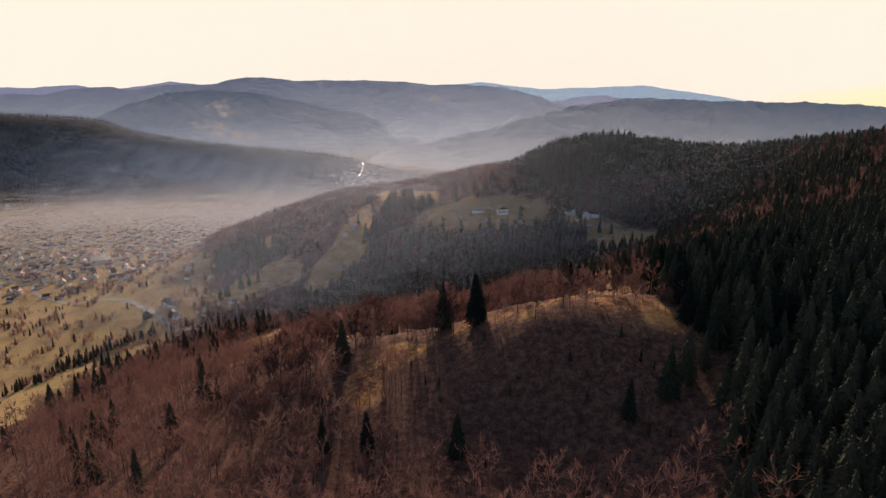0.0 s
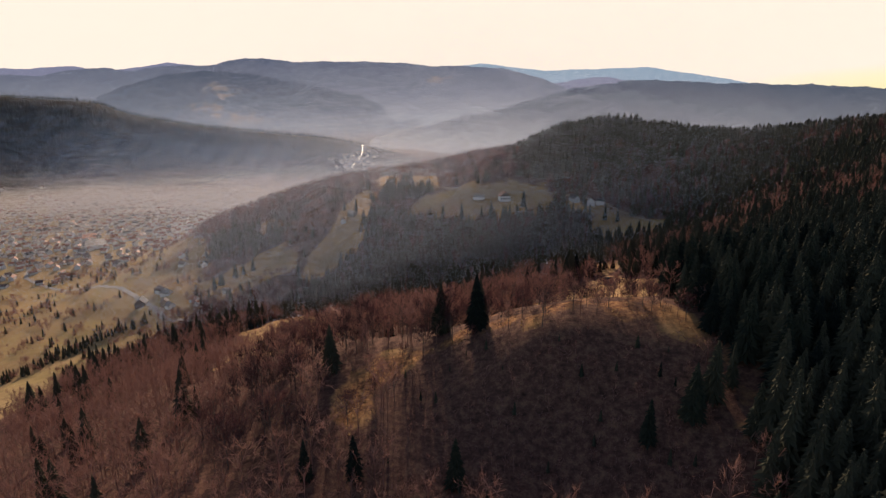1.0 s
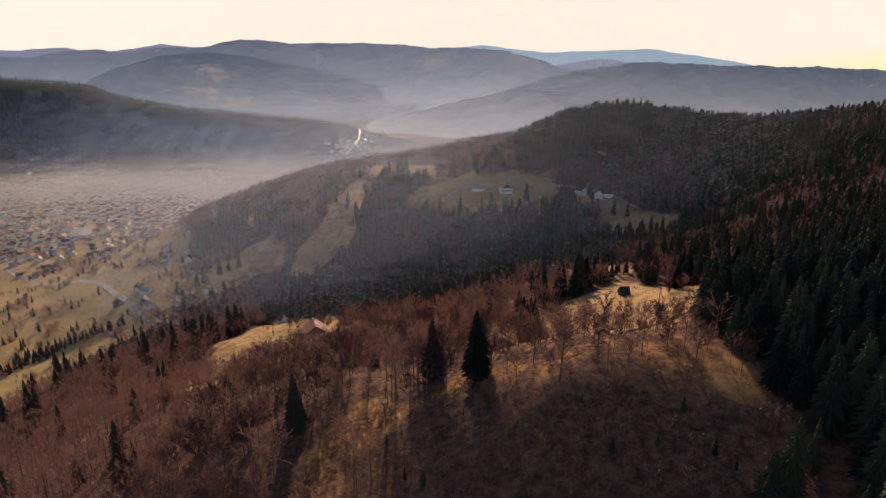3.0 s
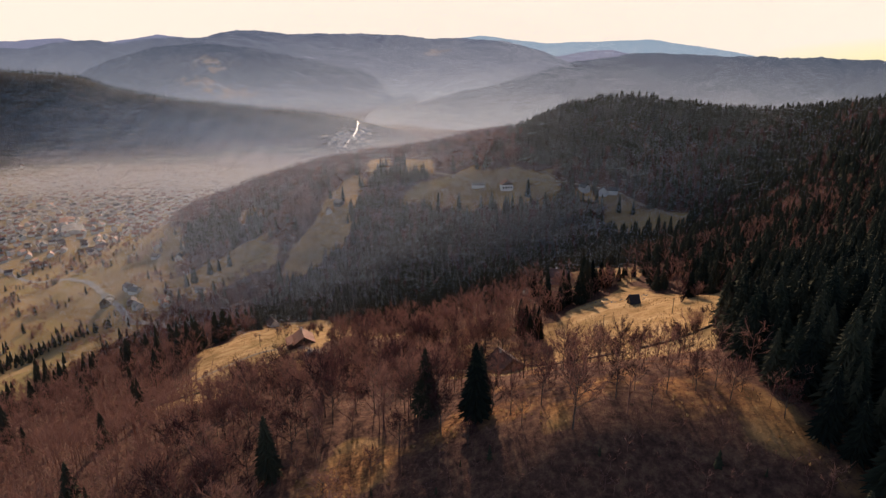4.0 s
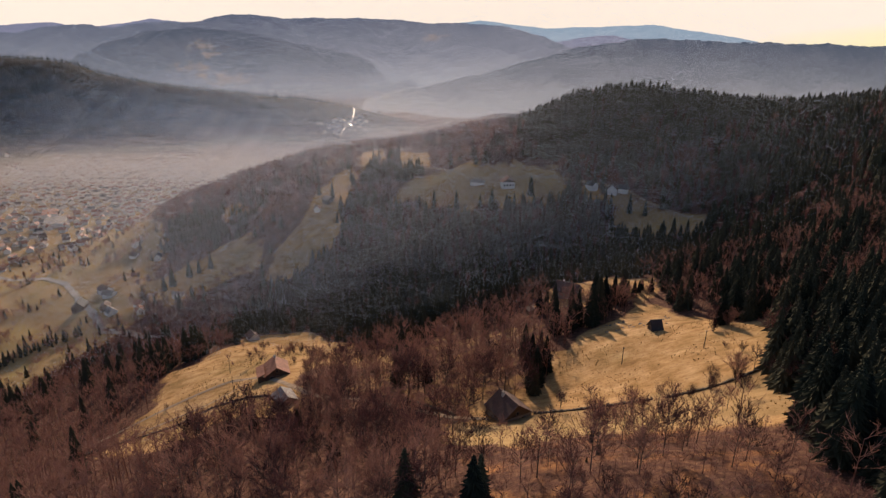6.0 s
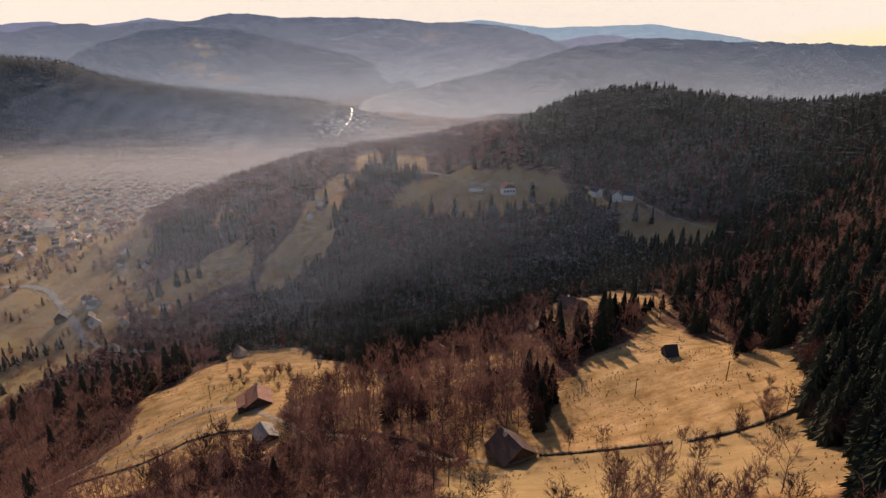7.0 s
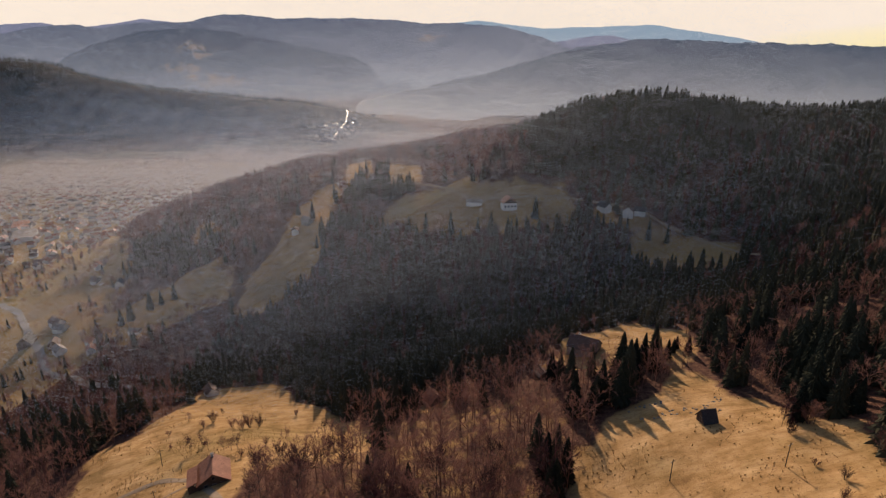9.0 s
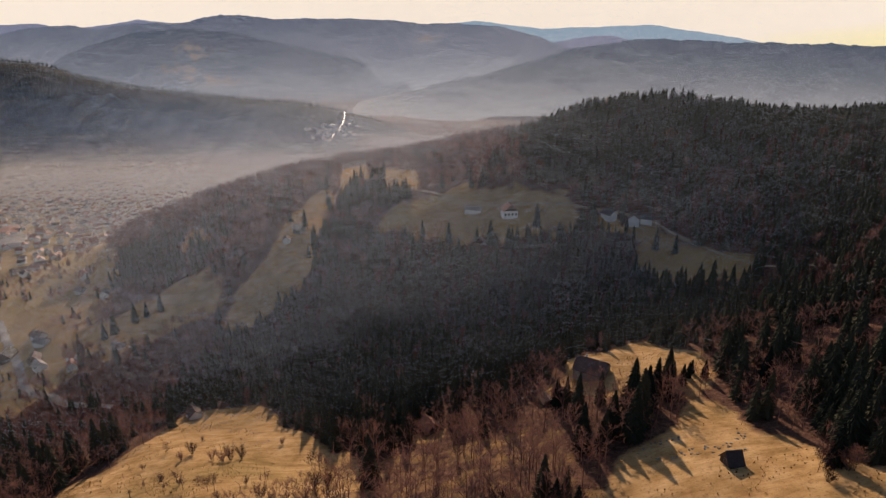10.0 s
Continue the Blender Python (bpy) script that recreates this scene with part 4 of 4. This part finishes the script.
ribbon("road_valley", [(-889, 1317), (-814, 1179), (-702, 976), (-560, 868), (-452, 782), (-410, 745), (-359, 683), (-330, 650), (-314, 632), (-289, 599), (-262, 580), (-230, 560), (-200, 556)],
       6.0, TARMAC, "pale winding valley road", .5)
ribbon("road_farm", [(-345, 668), (-335, 690), (-322, 705), (-320, 735), (-335, 770)], 4.0, TRACK, "pale gravel track to the valley farms", .4)
ribbon("road_town", [(-889, 1317), (-940, 1420), (-1010, 1560), (-1000, 1700)], 8.0, TARMAC, "pale town street", .4)
ribbon("road_cross", [(-1150, 1180), (-960, 1290), (-800, 1400), (-620, 1560)], 8.0, TARMAC, "pale town street", .42)
ribbon("road_far", [(-310, 2010), (-308, 2117), (-304, 2264), (-319, 2419), (-367, 2647), (-425, 2922), (-462, 3027), (-540, 3250)], 2.8, WET, "sunlit road through the far village", 1.0, 12)
ribbon("track_meadow", [(-155, 352), (-125, 372), (-95, 384), (-80, 376), (-58, 352), (-46, 340), (-30, 335), (-8, 326), (10, 316), (24, 315)], 2.6, TRACK, "worn grass track past the farmhouses", .1, 2)
ribbon("track_ruts", [(-130, 352), (-113, 361), (-99, 364), (-87, 369), (-78, 372)], 1.3, TRACK, "rutted grass track below the farmhouse", .08, 2)
ribbon("track_lower", [(-122, 343), (-105, 353), (-91, 355), (-80, 366)], 1.2, TRACK, "rutted grass track below the farmhouse", .08, 2)
ribbon("track_house", [(-40, 800), (-20, 760), (5, 735), (40, 684), (66, 668), (107, 663), (136, 654), (165, 645), (180, 624), (194, 596), (212, 562), (240, 540)], 2.2, TRACK,
       "gravel track along the far hillside", .2, 3)


def rough_wall(line, tall, thick, material, label, seed, name="stone_wall", loose=1.0):
    """A tumbled dry-stone wall: a run of uneven blocks."""
    r = np.random.default_rng(seed)
    p = np.array(line, float)
    s = np.r_[0, np.cumsum(np.hypot(*np.diff(p, axis=0).T))]
    V, F, n, u = [], [], 0, 0.0
    while u < s[-1]:
        x, y = np.interp(u, s, p[:, 0]), np.interp(u, s, p[:, 1])
        x2, y2 = np.interp(u + .5, s, p[:, 0]), np.interp(u + .5, s, p[:, 1])
        a = math.atan2(y2 - y, x2 - x) + r.normal(0, .12)
        L, W, H = r.uniform(.5, 1.0), thick * r.uniform(.7, 1.2) / 2, tall * r.uniform(.6, 1.15)
        if loose > 1:
            x, y, H = x + r.normal(0, 1.3), y + r.normal(0, 1.0), H * r.uniform(.3, 1.2)
        g = float(height(x, y))
        v, f = box(-L / 2, L / 2, -W, W, -.4, H)
        for i, (bx, by, bz) in enumerate(v):
            k = .8 if i > 3 else 1
            bx, by = bx * k, by * k
            V.append((x + bx * math.cos(a) - by * math.sin(a), y + bx * math.sin(a) + by * math.cos(a), g + bz + r.normal(0, .06)))
        F += [tuple(q + n for q in face) for face in f]
        n += 8
        u += r.uniform(.4, .75) * loose
    return tagged(new(name, mesh_of(name, V, F, material)), label, "wall", kind="stuff")


rough_wall([(41, 316), (59, 313), (69, 310), (79, 306)], .85, .8, DARK_STONE, "low dark dry-stone wall across the meadow", 1)
rough_wall([(83, 304), (92, 303), (101, 303), (113, 303), (122, 307)], .9, .8, DARK_STONE, "low dark dry-stone wall across the meadow", 2)
rough_wall([(12, 318), (-5, 331), (-22, 338)], .9, .9, DARK_STONE, "low broken stone wall beside the track", 3)
rough_wall([(-150, 343), (-120, 350), (-95, 356), (-75, 350), (-60, 342)], .8, .8, DARK_STONE, "low overgrown stone terrace in the lower meadow", 4)
rough_wall([(84, 384), (95, 380), (104, 382), (118, 392)], .35, .8, STONE, "broken line of stones across the meadow", 5, loose=2.6)
rough_wall([(85, 393), (92, 395), (97, 393)], .4, .9, STONE, "pale heap of stones on the meadow", 6, "stone_heap", 2.5)
rough_wall([(93, 384), (100, 385), (110, 381)], .35, .8, STONE, "pale line of stones on the meadow", 7, "stone_heap", 3.0)


def utility_pole(x, y, h=8.0):
    base = new("utility_pole")
    base.matrix_basis = pose(x, y, float(height(x, y)), rng.normal(0, 1.2), rng.normal(0, 1.2), 30)
    v, f = prisms([(0, 0, -1)], [(0, 0, h)], .16, .11, 8)
    part("shaft", v, np.vstack([f]), BARK, base)
    arm = part("crossarm", *box(-.9, .9, -.07, .07, h - .8, h - .65), PLANK, base)
    for sx in (-.75, 0, .75):
        v, f = prisms([(sx, 0, h - .65)], [(sx, 0, h - .4)], .06, .05, 6)
        part("insulator", v, f, PLASTER, arm)
    return tagged(base, "slim wooden utility pole standing in the meadow", "pole", "utility poles")


for x, y in ((80.5, 345), (109, 337), (-86, 362), (-100, 395)):
    utility_pole(x, y)


def small_houses(n):
    """The town's many other houses: gabled boxes with eaves, joined."""
    pts, k = [], 0
    while len(pts) < n and k < 20000:
        k += 1
        x, y = tr.normal(-760, 190), tr.normal(1300, 230)
        if x < -420 - .28 * (y - 1100) and y > 930 and y < 1800 and height(x, y) < 40 and min((x - a) ** 2 + (y - b) ** 2 for a, b in spots + pts) > 14 ** 2:
            pts.append((x, y))
    V, F, M = [], [], []
    for x, y in pts:
        w, l, e = tr.uniform(3.2, 5), tr.uniform(4, 7), tr.uniform(3, 6.5)
        r, o, a = e + w * tr.uniform(.6, .9), .5, radians(float(tr.normal(35, 25) + tr.choice((0, 90))))
        c, s, z = math.cos(a), math.sin(a), float(height(x, y)) - .3
        box = [(-w, -l, 0), (w, -l, 0), (w, l, 0), (-w, l, 0), (-w, -l, e), (w, -l, e), (w, l, e), (-w, l, e), (0, -l, r - .15), (0, l, r - .15)]
        roof = [(-w - o, -l - o, e - .3), (-w - o, l + o, e - .3), (0, -l - o, r), (0, l + o, r), (w + o, -l - o, e - .3), (w + o, l + o, e - .3)]
        n0 = len(V)
        V += [(x + p * c - q * s, y + p * s + q * c, z + h) for p, q, h in box + roof]
        F += [tuple(n0 + i for i in f) for f in ((0, 1, 5, 4), (1, 2, 6, 5), (2, 3, 7, 6), (3, 0, 4, 7), (4, 5, 8), (6, 7, 9), (10, 12, 13, 11), (12, 14, 15, 13))]
        M += [0] * 6 + [int(tr.choice((1, 2), p=(.65, .35)))] * 2
    me = bpy.data.meshes.new("small_houses")
    me.from_pydata(V, [], F)
    for m in (PLASTER, TILE, OLD_TILE):
        me.materials.append(m)
    me.polygons.foreach_set("material_index", M)
    return tagged(new("small_houses", me), "many small pale town houses with reddish roofs", "houses", kind="stuff")


small_houses(520)


def far_village(n):
    """The village up the valley: pale houses, many with low metal roofs that mirror the sun."""
    r = np.random.default_rng(77)
    mid_y, mid_x, half = [2000, 2120, 2330, 2650, 3030, 3300, 3600], [-330, -335, -370, -400, -460, -520, -600], [25, 60, 95, 70, 130, 170, 240]
    V, F, M = [], [], []
    for _ in range(n):
        y = r.uniform(2020, 3620)
        x = np.interp(y, mid_y, mid_x) + np.interp(y, mid_y, half) * r.normal(0, .6)
        if height(x, y) > 62:
            continue
        w, l, e = r.uniform(3, 5), r.uniform(4, 7), r.uniform(4, 7)
        glint = r.random() < .10
        ridge, o, a = e + w * (.12 if glint else r.uniform(.5, .8)), .5, r.uniform(0, 3.14)
        c, q, z = math.cos(a), math.sin(a), float(height(x, y)) - .3
        shape = [(-w, -l, 0), (w, -l, 0), (w, l, 0), (-w, l, 0), (-w, -l, e), (w, -l, e), (w, l, e), (-w, l, e), (0, -l, ridge - .15), (0, l, ridge - .15),
                 (-w - o, -l - o, e - .1), (-w - o, l + o, e - .1), (0, -l - o, ridge), (0, l + o, ridge), (w + o, -l - o, e - .1), (w + o, l + o, e - .1)]
        k = len(V)
        V += [(x + i * c - j * q, y + i * q + j * c, z + h) for i, j, h in shape]
        F += [tuple(k + i for i in f) for f in ((0, 1, 5, 4), (1, 2, 6, 5), (2, 3, 7, 6), (3, 0, 4, 7), (4, 5, 8), (6, 7, 9), (10, 12, 13, 11), (12, 14, 15, 13))]
        M += [0] * 6 + [2 if glint else 1] * 2
    me = bpy.data.meshes.new("far_village")
    me.from_pydata(V, [], F)
    for m in (PLASTER, PALE_ROOF, BRIGHT_METAL):
        me.materials.append(m)
    me.polygons.foreach_set("material_index", M)
    return tagged(new("far_village", me), "far village houses with roofs glinting in the sun", "houses", kind="stuff")


far_village(380)


def fence(line, gap, label):
    """A line of leaning posts."""
    base = new("fence")
    p = np.array(line, float)
    s = np.r_[0, np.cumsum(np.hypot(*np.diff(p, axis=0).T))]
    x0, y0 = p[0]
    base.matrix_basis = pose(x0, y0, float(height(x0, y0)))
    v, f = prisms([(0, 0, -.4)], [(0, 0, 1.3)], .11, .09, 5)
    me = bpy.data.meshes.new("post")
    me.from_pydata([tuple(q) for q in v] + [(0, 0, 1.34)], [], [tuple(int(i) for i in q) for q in f] + [(5 + i, 5 + (i + 1) % 5, 10) for i in range(5)])
    me.materials.append(PLANK)
    for u in np.arange(0, s[-1], gap):
        x, y = np.interp(u, s, p[:, 0]), np.interp(u, s, p[:, 1])
        ob = new("post", me)
        ob.parent = base
        ob.matrix_basis = pose(x - x0, y - y0, float(height(x, y)) - float(height(x0, y0)), rng.normal(0, 5), rng.normal(0, 5), rng.uniform(0, 90))
    return tagged(base, label, "fence")


fence([(-140, 360), (-118, 378), (-92, 388), (-76, 382)], 4.0, "line of grey wooden fence posts along the track")
fence([(-128, 352), (-104, 364), (-84, 360)], 4.5, "line of grey wooden fence posts in the lower meadow")
fence([(98, 262), (112, 290), (124, 312), (138, 336)], 4.5, "line of wooden fence posts along the wood's edge")


# ---- single trees and shrubs that stand out ----
for x, y, h in ((12, 210, 20), (13.5, 214, 17), (0, 221, 19), (82, 190, 17), (66, 160, 17), (73, 165, 18), (54, 157, 13), (-37, 205, 17), (-61, 313, 12), (-40, 295, 13), (-72, 319, 8), (-23, 267, 11),
                (-35, 155, 12), (-22, 154, 13), (4, 150, 14), (-137, 216, 14), (-157, 226, 12), (-115, 226, 10), (87, 409, 25), (82, 401, 22), (93, 420, 21), (109, 440, 19), (103, 436, 17), (119, 443, 8), (125, 441, 9), (115, 439, 10),
                (76, 406, 20), (64, 401, 21), (70, 398, 15), (127, 362, 15), (46, 346, 19), (52, 358, 18), (44, 338, 14), (113, 444, 9), (122, 447, 7), (97, 425, 15), (106, 431, 16)):
    plant("spruce", x, y, h)
for x, y, h in ((56, 296, 8), (67, 290, 9), (78, 298, 8), (78, 287, 9), (95, 299, 9), (103, 300, 11), (110, 303, 9), (14, 297, 10), (116, 306, 7), (-92, 403, 8), (-89, 408, 6), (-72, 396, 6), (-76, 398, 6),
                (-69, 395, 7), (-46, 360, 6), (-33, 358, 5), (-36, 418, 9), (-40, 421, 8), (-33, 415, 8), (-78, 425, 3), (-67, 372, 4), (124, 362, 9), (121, 360, 8), (129, 357, 8), (77, 196, 9), (72, 205, 8), (84, 214, 8),
                (-6, 206, 11), (4, 208, 12), (16, 209, 10), (27, 206, 11), (34, 203, 10), (43, 203, 11), (55, 205, 10), (62, 206, 9), (68, 202, 10), (22, 201, 8), (50, 200, 8), (30, 218, 11), (36, 226, 12), (44, 222, 10), (52, 231, 12), (60, 238, 11), (48, 244, 11), (66, 226, 9), (72, 240, 10), (40, 236, 12), (26, 228, 12), (58, 250, 10), (76, 228, 8), (34, 208, 9), (20, 206, 9),
                (48, 206, 7), (62, 208, 6), (10, 200, 7), (-12, 200, 8), (-20, 188, 6), (56, 280, 8), (64, 274, 9), (84, 268, 8), (92, 276, 8), (72, 276, 9), (50, 268, 10),
                (-99, 456, 4), (-110, 444, 5), (-84, 402, 5), (60, 312, 9), (50, 316, 8)):
    plant("bare", x, y, h)



def bush(h, seed):
    """A leafless bush: a fan of stems from one root under a dense round of twigs."""
    r = np.random.default_rng(seed)
    base = new("bare_bush")
    a = r.uniform(0, 6.28, 11)
    lean = r.uniform(.12, .5, 11) * h
    tips = np.c_[np.cos(a) * lean, np.sin(a) * lean, h * r.uniform(.6, .95, 11)]
    sv, sf = prisms(np.c_[np.cos(a) * .15, np.sin(a) * .15, np.full(11, -.3)], tips, .05, .015, 4)
    new("stem", mesh_of("stem", sv, sf, BARK)).parent = base
    n = 420
    k = r.integers(0, 11, n)
    p = tips[k] * r.uniform(.3, 1.0, (n, 1)) + r.normal(0, .055 * h, (n, 3))
    d = tips[k] * .14 + r.normal(0, .08 * h, (n, 3)) + np.array([0, 0, .06 * h])
    side = np.cross(d, r.normal(0, 1, (n, 3)))
    side *= .035 / np.linalg.norm(side, axis=1)[:, None]
    new("crown", mesh_of("crown", np.stack([p - side, p + side, p + d], 1).reshape(-1, 3), np.arange(3 * n).reshape(-1, 3), TWIG)).parent = base
    return tagged(base, "round leafless bush with dense brown twigs on the meadow", "bush", "bushes on the meadows")


BUSHES = [bush(4.5, 300 + i) for i in range(4)]
for i, (x, y, h) in enumerate(((-99, 434, 4), (-97, 440, 6), (-85, 432, 5), (-80, 430, 6), (-77, 432, 7), (-74, 436, 6), (-50, 386, 6.5), (-106, 415, 2.5), (-65, 387, 3.5), (-59, 399, 3.5),
                               (-58, 380, 3), (-61, 454, 4), (-34, 398, 7), (-30, 404, 7), (-88, 408, 3), (-114, 430, 3), (96, 302, 6), (107, 308, 7), (104, 301, 6), (116, 335, 2.5), (112, 318, 4),
                               (118, 326, 4), (128, 358, 6), (120, 354, 6), (131, 362, 6), (74, 300, 4), (62, 304, 4), (88, 298, 5), (-40, 376, 4), (-123, 372, 3))):
    m = pose(x, y, float(height(x, y)), 0, 0, 77 * i)
    ob = copy_thing(BUSHES[i % 4], m) if i > 3 else BUSHES[i]
    ob.matrix_basis = m
    ob.scale = (h / 4.5, h / 4.5, h / 4.5)

scrub_spots = scatter(-30, 100, 120, 262, 2.6, lambda x, y: (scrub(x, y) | inside(BRACKEN, x, y)) & (rng.random(len(x)) < np.where(inside(BRACKEN, x, y), .55, .75)))
sapling = rng.random(len(scrub_spots)) < np.where(scrub_spots[:, 1] < 200, .05, .02)
stand("scrub", scrub_spots[~sapling], rng.uniform(1.2, 4.5, (~sapling).sum()), BARE_LOW, TWIG, "leafless brown scrub in the shaded hollow", "shrubs")
stand("spruce_saplings", scrub_spots[sapling], rng.uniform(1.5, 5.0, sapling.sum()), SPRUCE_LOW, NEEDLE, "young dark spruces in the shaded hollow", "trees")
for i in range(34):
    u = tr.random()
    plant("bare", 98 + 40 * u + tr.normal(0, 4) + 2, 252 + 86 * u + tr.normal(0, 6), tr.uniform(8, 14))
low = scatter(-150, 140, 130, 530, 3.4, lambda x, y: open_land(x, y) & ~scrub(x, y) & (rng.random(len(x)) < np.where(inside(CREST, x, y), .4, .012)))
stand("low_shrubs", low, rng.uniform(.8, 2.6, len(low)), BARE_LOW, TWIG, "low leafless shrubs and bracken on the open ground", "shrubs")

def tuft_template():
    V, F = [], []
    for i in range(7):
        a, l = i * 2.4, sr.uniform(.5, 1.0)
        c, s = math.cos(a), math.sin(a)
        V += [(c * .1 - s * .16, s * .1 + c * .16, -.1), (c * .1 + s * .16, s * .1 - c * .16, -.1), (c * .55, s * .55, l)]
        F.append((3 * i, 3 * i + 1, 3 * i + 2))
    return np.array(V), np.array(F)


tufts = scatter(-150, 145, 150, 530, 1.9, lambda x, y: open_land(x, y) & ~scrub(x, y) & (blotch(x, y, .09) + .6 * blotch(x, y, .31) + rng.normal(0, .35, len(x)) > .55))
stand("grass_tufts", tufts, rng.uniform(.35, .9, len(tufts)), [tuft_template() for _ in range(4)], STRAW, "tussocks of dry straw-coloured grass on the meadows", "grass")

# hedges, copses and gardens of the valley
def belt(x0, y0, x1, y1, wide, n):
    u = rng.random(n)[:, None]
    p = np.array([[x0, y0]]) * (1 - u) + np.array([[x1, y1]]) * u + rng.normal(0, wide / 2, (n, 2))
    return np.c_[p, height(p[:, 0], p[:, 1])]


hedge = np.concatenate([belt(-400, 500, -352, 586, 14, 130), belt(-352, 586, -310, 602, 10, 60), belt(-555, 765, -535, 785, 16, 60), belt(-480, 700, -420, 690, 8, 40), belt(-560, 640, -470, 600, 8, 50),
                        belt(-420, 640, -380, 610, 8, 36), belt(-330, 690, -300, 700, 8, 30), belt(-380, 760, -340, 820, 9, 50), belt(-460, 830, -400, 900, 12, 70), belt(-700, 820, -600, 780, 10, 50),
                        belt(-520, 880, -560, 960, 14, 70), belt(-640, 960, -540, 1000, 14, 60), belt(-290, 670, -250, 690, 9, 40), belt(-300, 610, -265, 596, 8, 36), belt(-640, 700, -560, 700, 9, 40),
                        belt(-560, 1080, -420, 1150, 25, 110), belt(-760, 1060, -640, 1040, 16, 60)])
for i in range(120):
    x, y = tr.uniform(-760, -280), tr.uniform(430, 1050)
    a, half = radians(float(tr.choice((25, 115, 150)))) + tr.normal(0, .2), tr.uniform(10, 42)
    line = belt(x - half * math.cos(a), y - half * math.sin(a), x + half * math.cos(a), y + half * math.sin(a), tr.uniform(3, 9), int(half * .8))
    hedge = np.concatenate([hedge, line[valley_fields(line[:, 0], line[:, 1])]])
garden = scatter(-1350, -380, 950, 1750, 22, lambda x, y: valley_fields(x, y) & (blotch(x, y, .02) > .0))
spur_trees = scatter(-2500, -330, 1700, 2560, 16, lambda x, y: height(x, y) > 22)
hedge_spruce = rng.random(len(hedge)) < np.where(np.arange(len(hedge)) < 190, .5, .08)
stand("valley_spruces", hedge[hedge_spruce], rng.uniform(6, 12, hedge_spruce.sum()), SPRUCE_LOW, NEEDLE, "rows of dark spruces between the valley fields", "trees")
stand("valley_hedges", hedge[~hedge_spruce], rng.uniform(4, 10, (~hedge_spruce).sum()), BARE_FAR, TWIG, "leafless hedges and copses between the valley fields", "trees")
stand("garden_trees", garden, rng.uniform(4, 9, len(garden)), BARE_FAR, TWIG, "leafless garden trees between the town's houses", "trees")
stand("spur_forest", spur_trees, rng.uniform(12, 22, len(spur_trees)), SPRUCE_TINY, NEEDLE, "dark forest on the spur across the valley", "forest")
lone = np.array([(-252, 646), (-244, 648), (-232, 658), (-224, 662), (-214, 666), (-248, 652), (63, 632), (85, 643), (163, 611), (173, 602), (-65, 813), (-31, 736), (-103, 717), (15, 805), (62, 768), (-70, 800), (-52, 795),
                 (-20, 745), (-120, 735), (-150, 690), (-160, 700), (-90, 760), (-304, 785), (-290, 780), (-276, 775), (-262, 770), (-249, 765), (-240, 750), (-264, 730), (-255, 740), (-275, 745), (-285, 760), (-230, 735), (20, 650), (0, 660), (-14, 668), (100, 634), (110, 628)], float)
lone = np.c_[lone, height(lone[:, 0], lone[:, 1])]
stand("hillside_spruces", lone, rng.uniform(14, 20, len(lone)), SPRUCE_MID, NEEDLE, "scattered dark spruces on the far hillside meadows", "trees")


# ---- haze: countless hair-fine blades stand in for sunlit haze, thickest low over the valley floor ----
def haze(name, n, y0, y1, z0, deep, x_mid, x_dev, length, width, near_share, seed, material, slope=.012):
    """Strands lie across the valley between y0 and y1, from height z0 upwards, thinning out over deep metres.
    near_share: above 1 they gather towards y1. Each is one long, needle-thin, slightly sloping blade."""
    r = np.random.default_rng(seed)
    y = y0 + (y1 - y0) * r.random(n) ** (1 / near_share)
    z = z0 + r.exponential(deep, n)
    L = length * r.uniform(.3, 1.2, n)
    x = r.normal(x_mid, x_dev, n)
    w = width * y / 800 * r.uniform(.6, 1.4, n)
    turn = r.uniform(0, math.pi, n)
    flip = r.choice((-1.0, 1.0), n)
    tilt = r.normal(0, slope, n)
    dz, dy = L * np.sin(tilt), L * r.normal(0, .002, n)
    L = L * np.cos(tilt)
    a = np.c_[x - flip * L / 2, y - np.cos(turn) * w, z - np.sin(turn) * w]
    b = np.c_[x - flip * L / 2, y + np.cos(turn) * w, z + np.sin(turn) * w]
    c = np.c_[x + flip * L / 2, y + dy, z + dz]
    ob = new(name, mesh_of(name, np.stack([a, b, c], 1).reshape(-1, 3), np.arange(3 * n).reshape(-1, 3), material))
    return tagged(ob, "thin strands standing in for sunlit haze in the valley", "mist", kind="stuff")


haze("hill_mist", 280000, 560, 1050, 90, 66, 75, 210, 130, .0150, .95, 4, HILL_AIRLIGHT, .8)
haze("gully_mist", 30000, 440, 600, 115, 50, 60, 180, 90, .0130, 1.0, 6, HILL_AIRLIGHT, .8)
haze("town_mist", 36000, 950, 1700, 2, 24, -780, 330, 300, .0120, 1.8, 3, MIST, .08)
haze("valley_mist", 60000, 1450, 2200, 2, 13, -700, 430, 350, .022, 1.2, 1, MIST, .05)
haze("spur_mist", 70000, 1700, 2150, 10, 60, -950, 480, 260, .0105, 1.2, 5, FAR_AIRLIGHT, .5)
haze("far_valley_mist", 40000, 2500, 3750, 2, 24, -420, 450, 400, .008, 1.2, 2, MIST, .05)
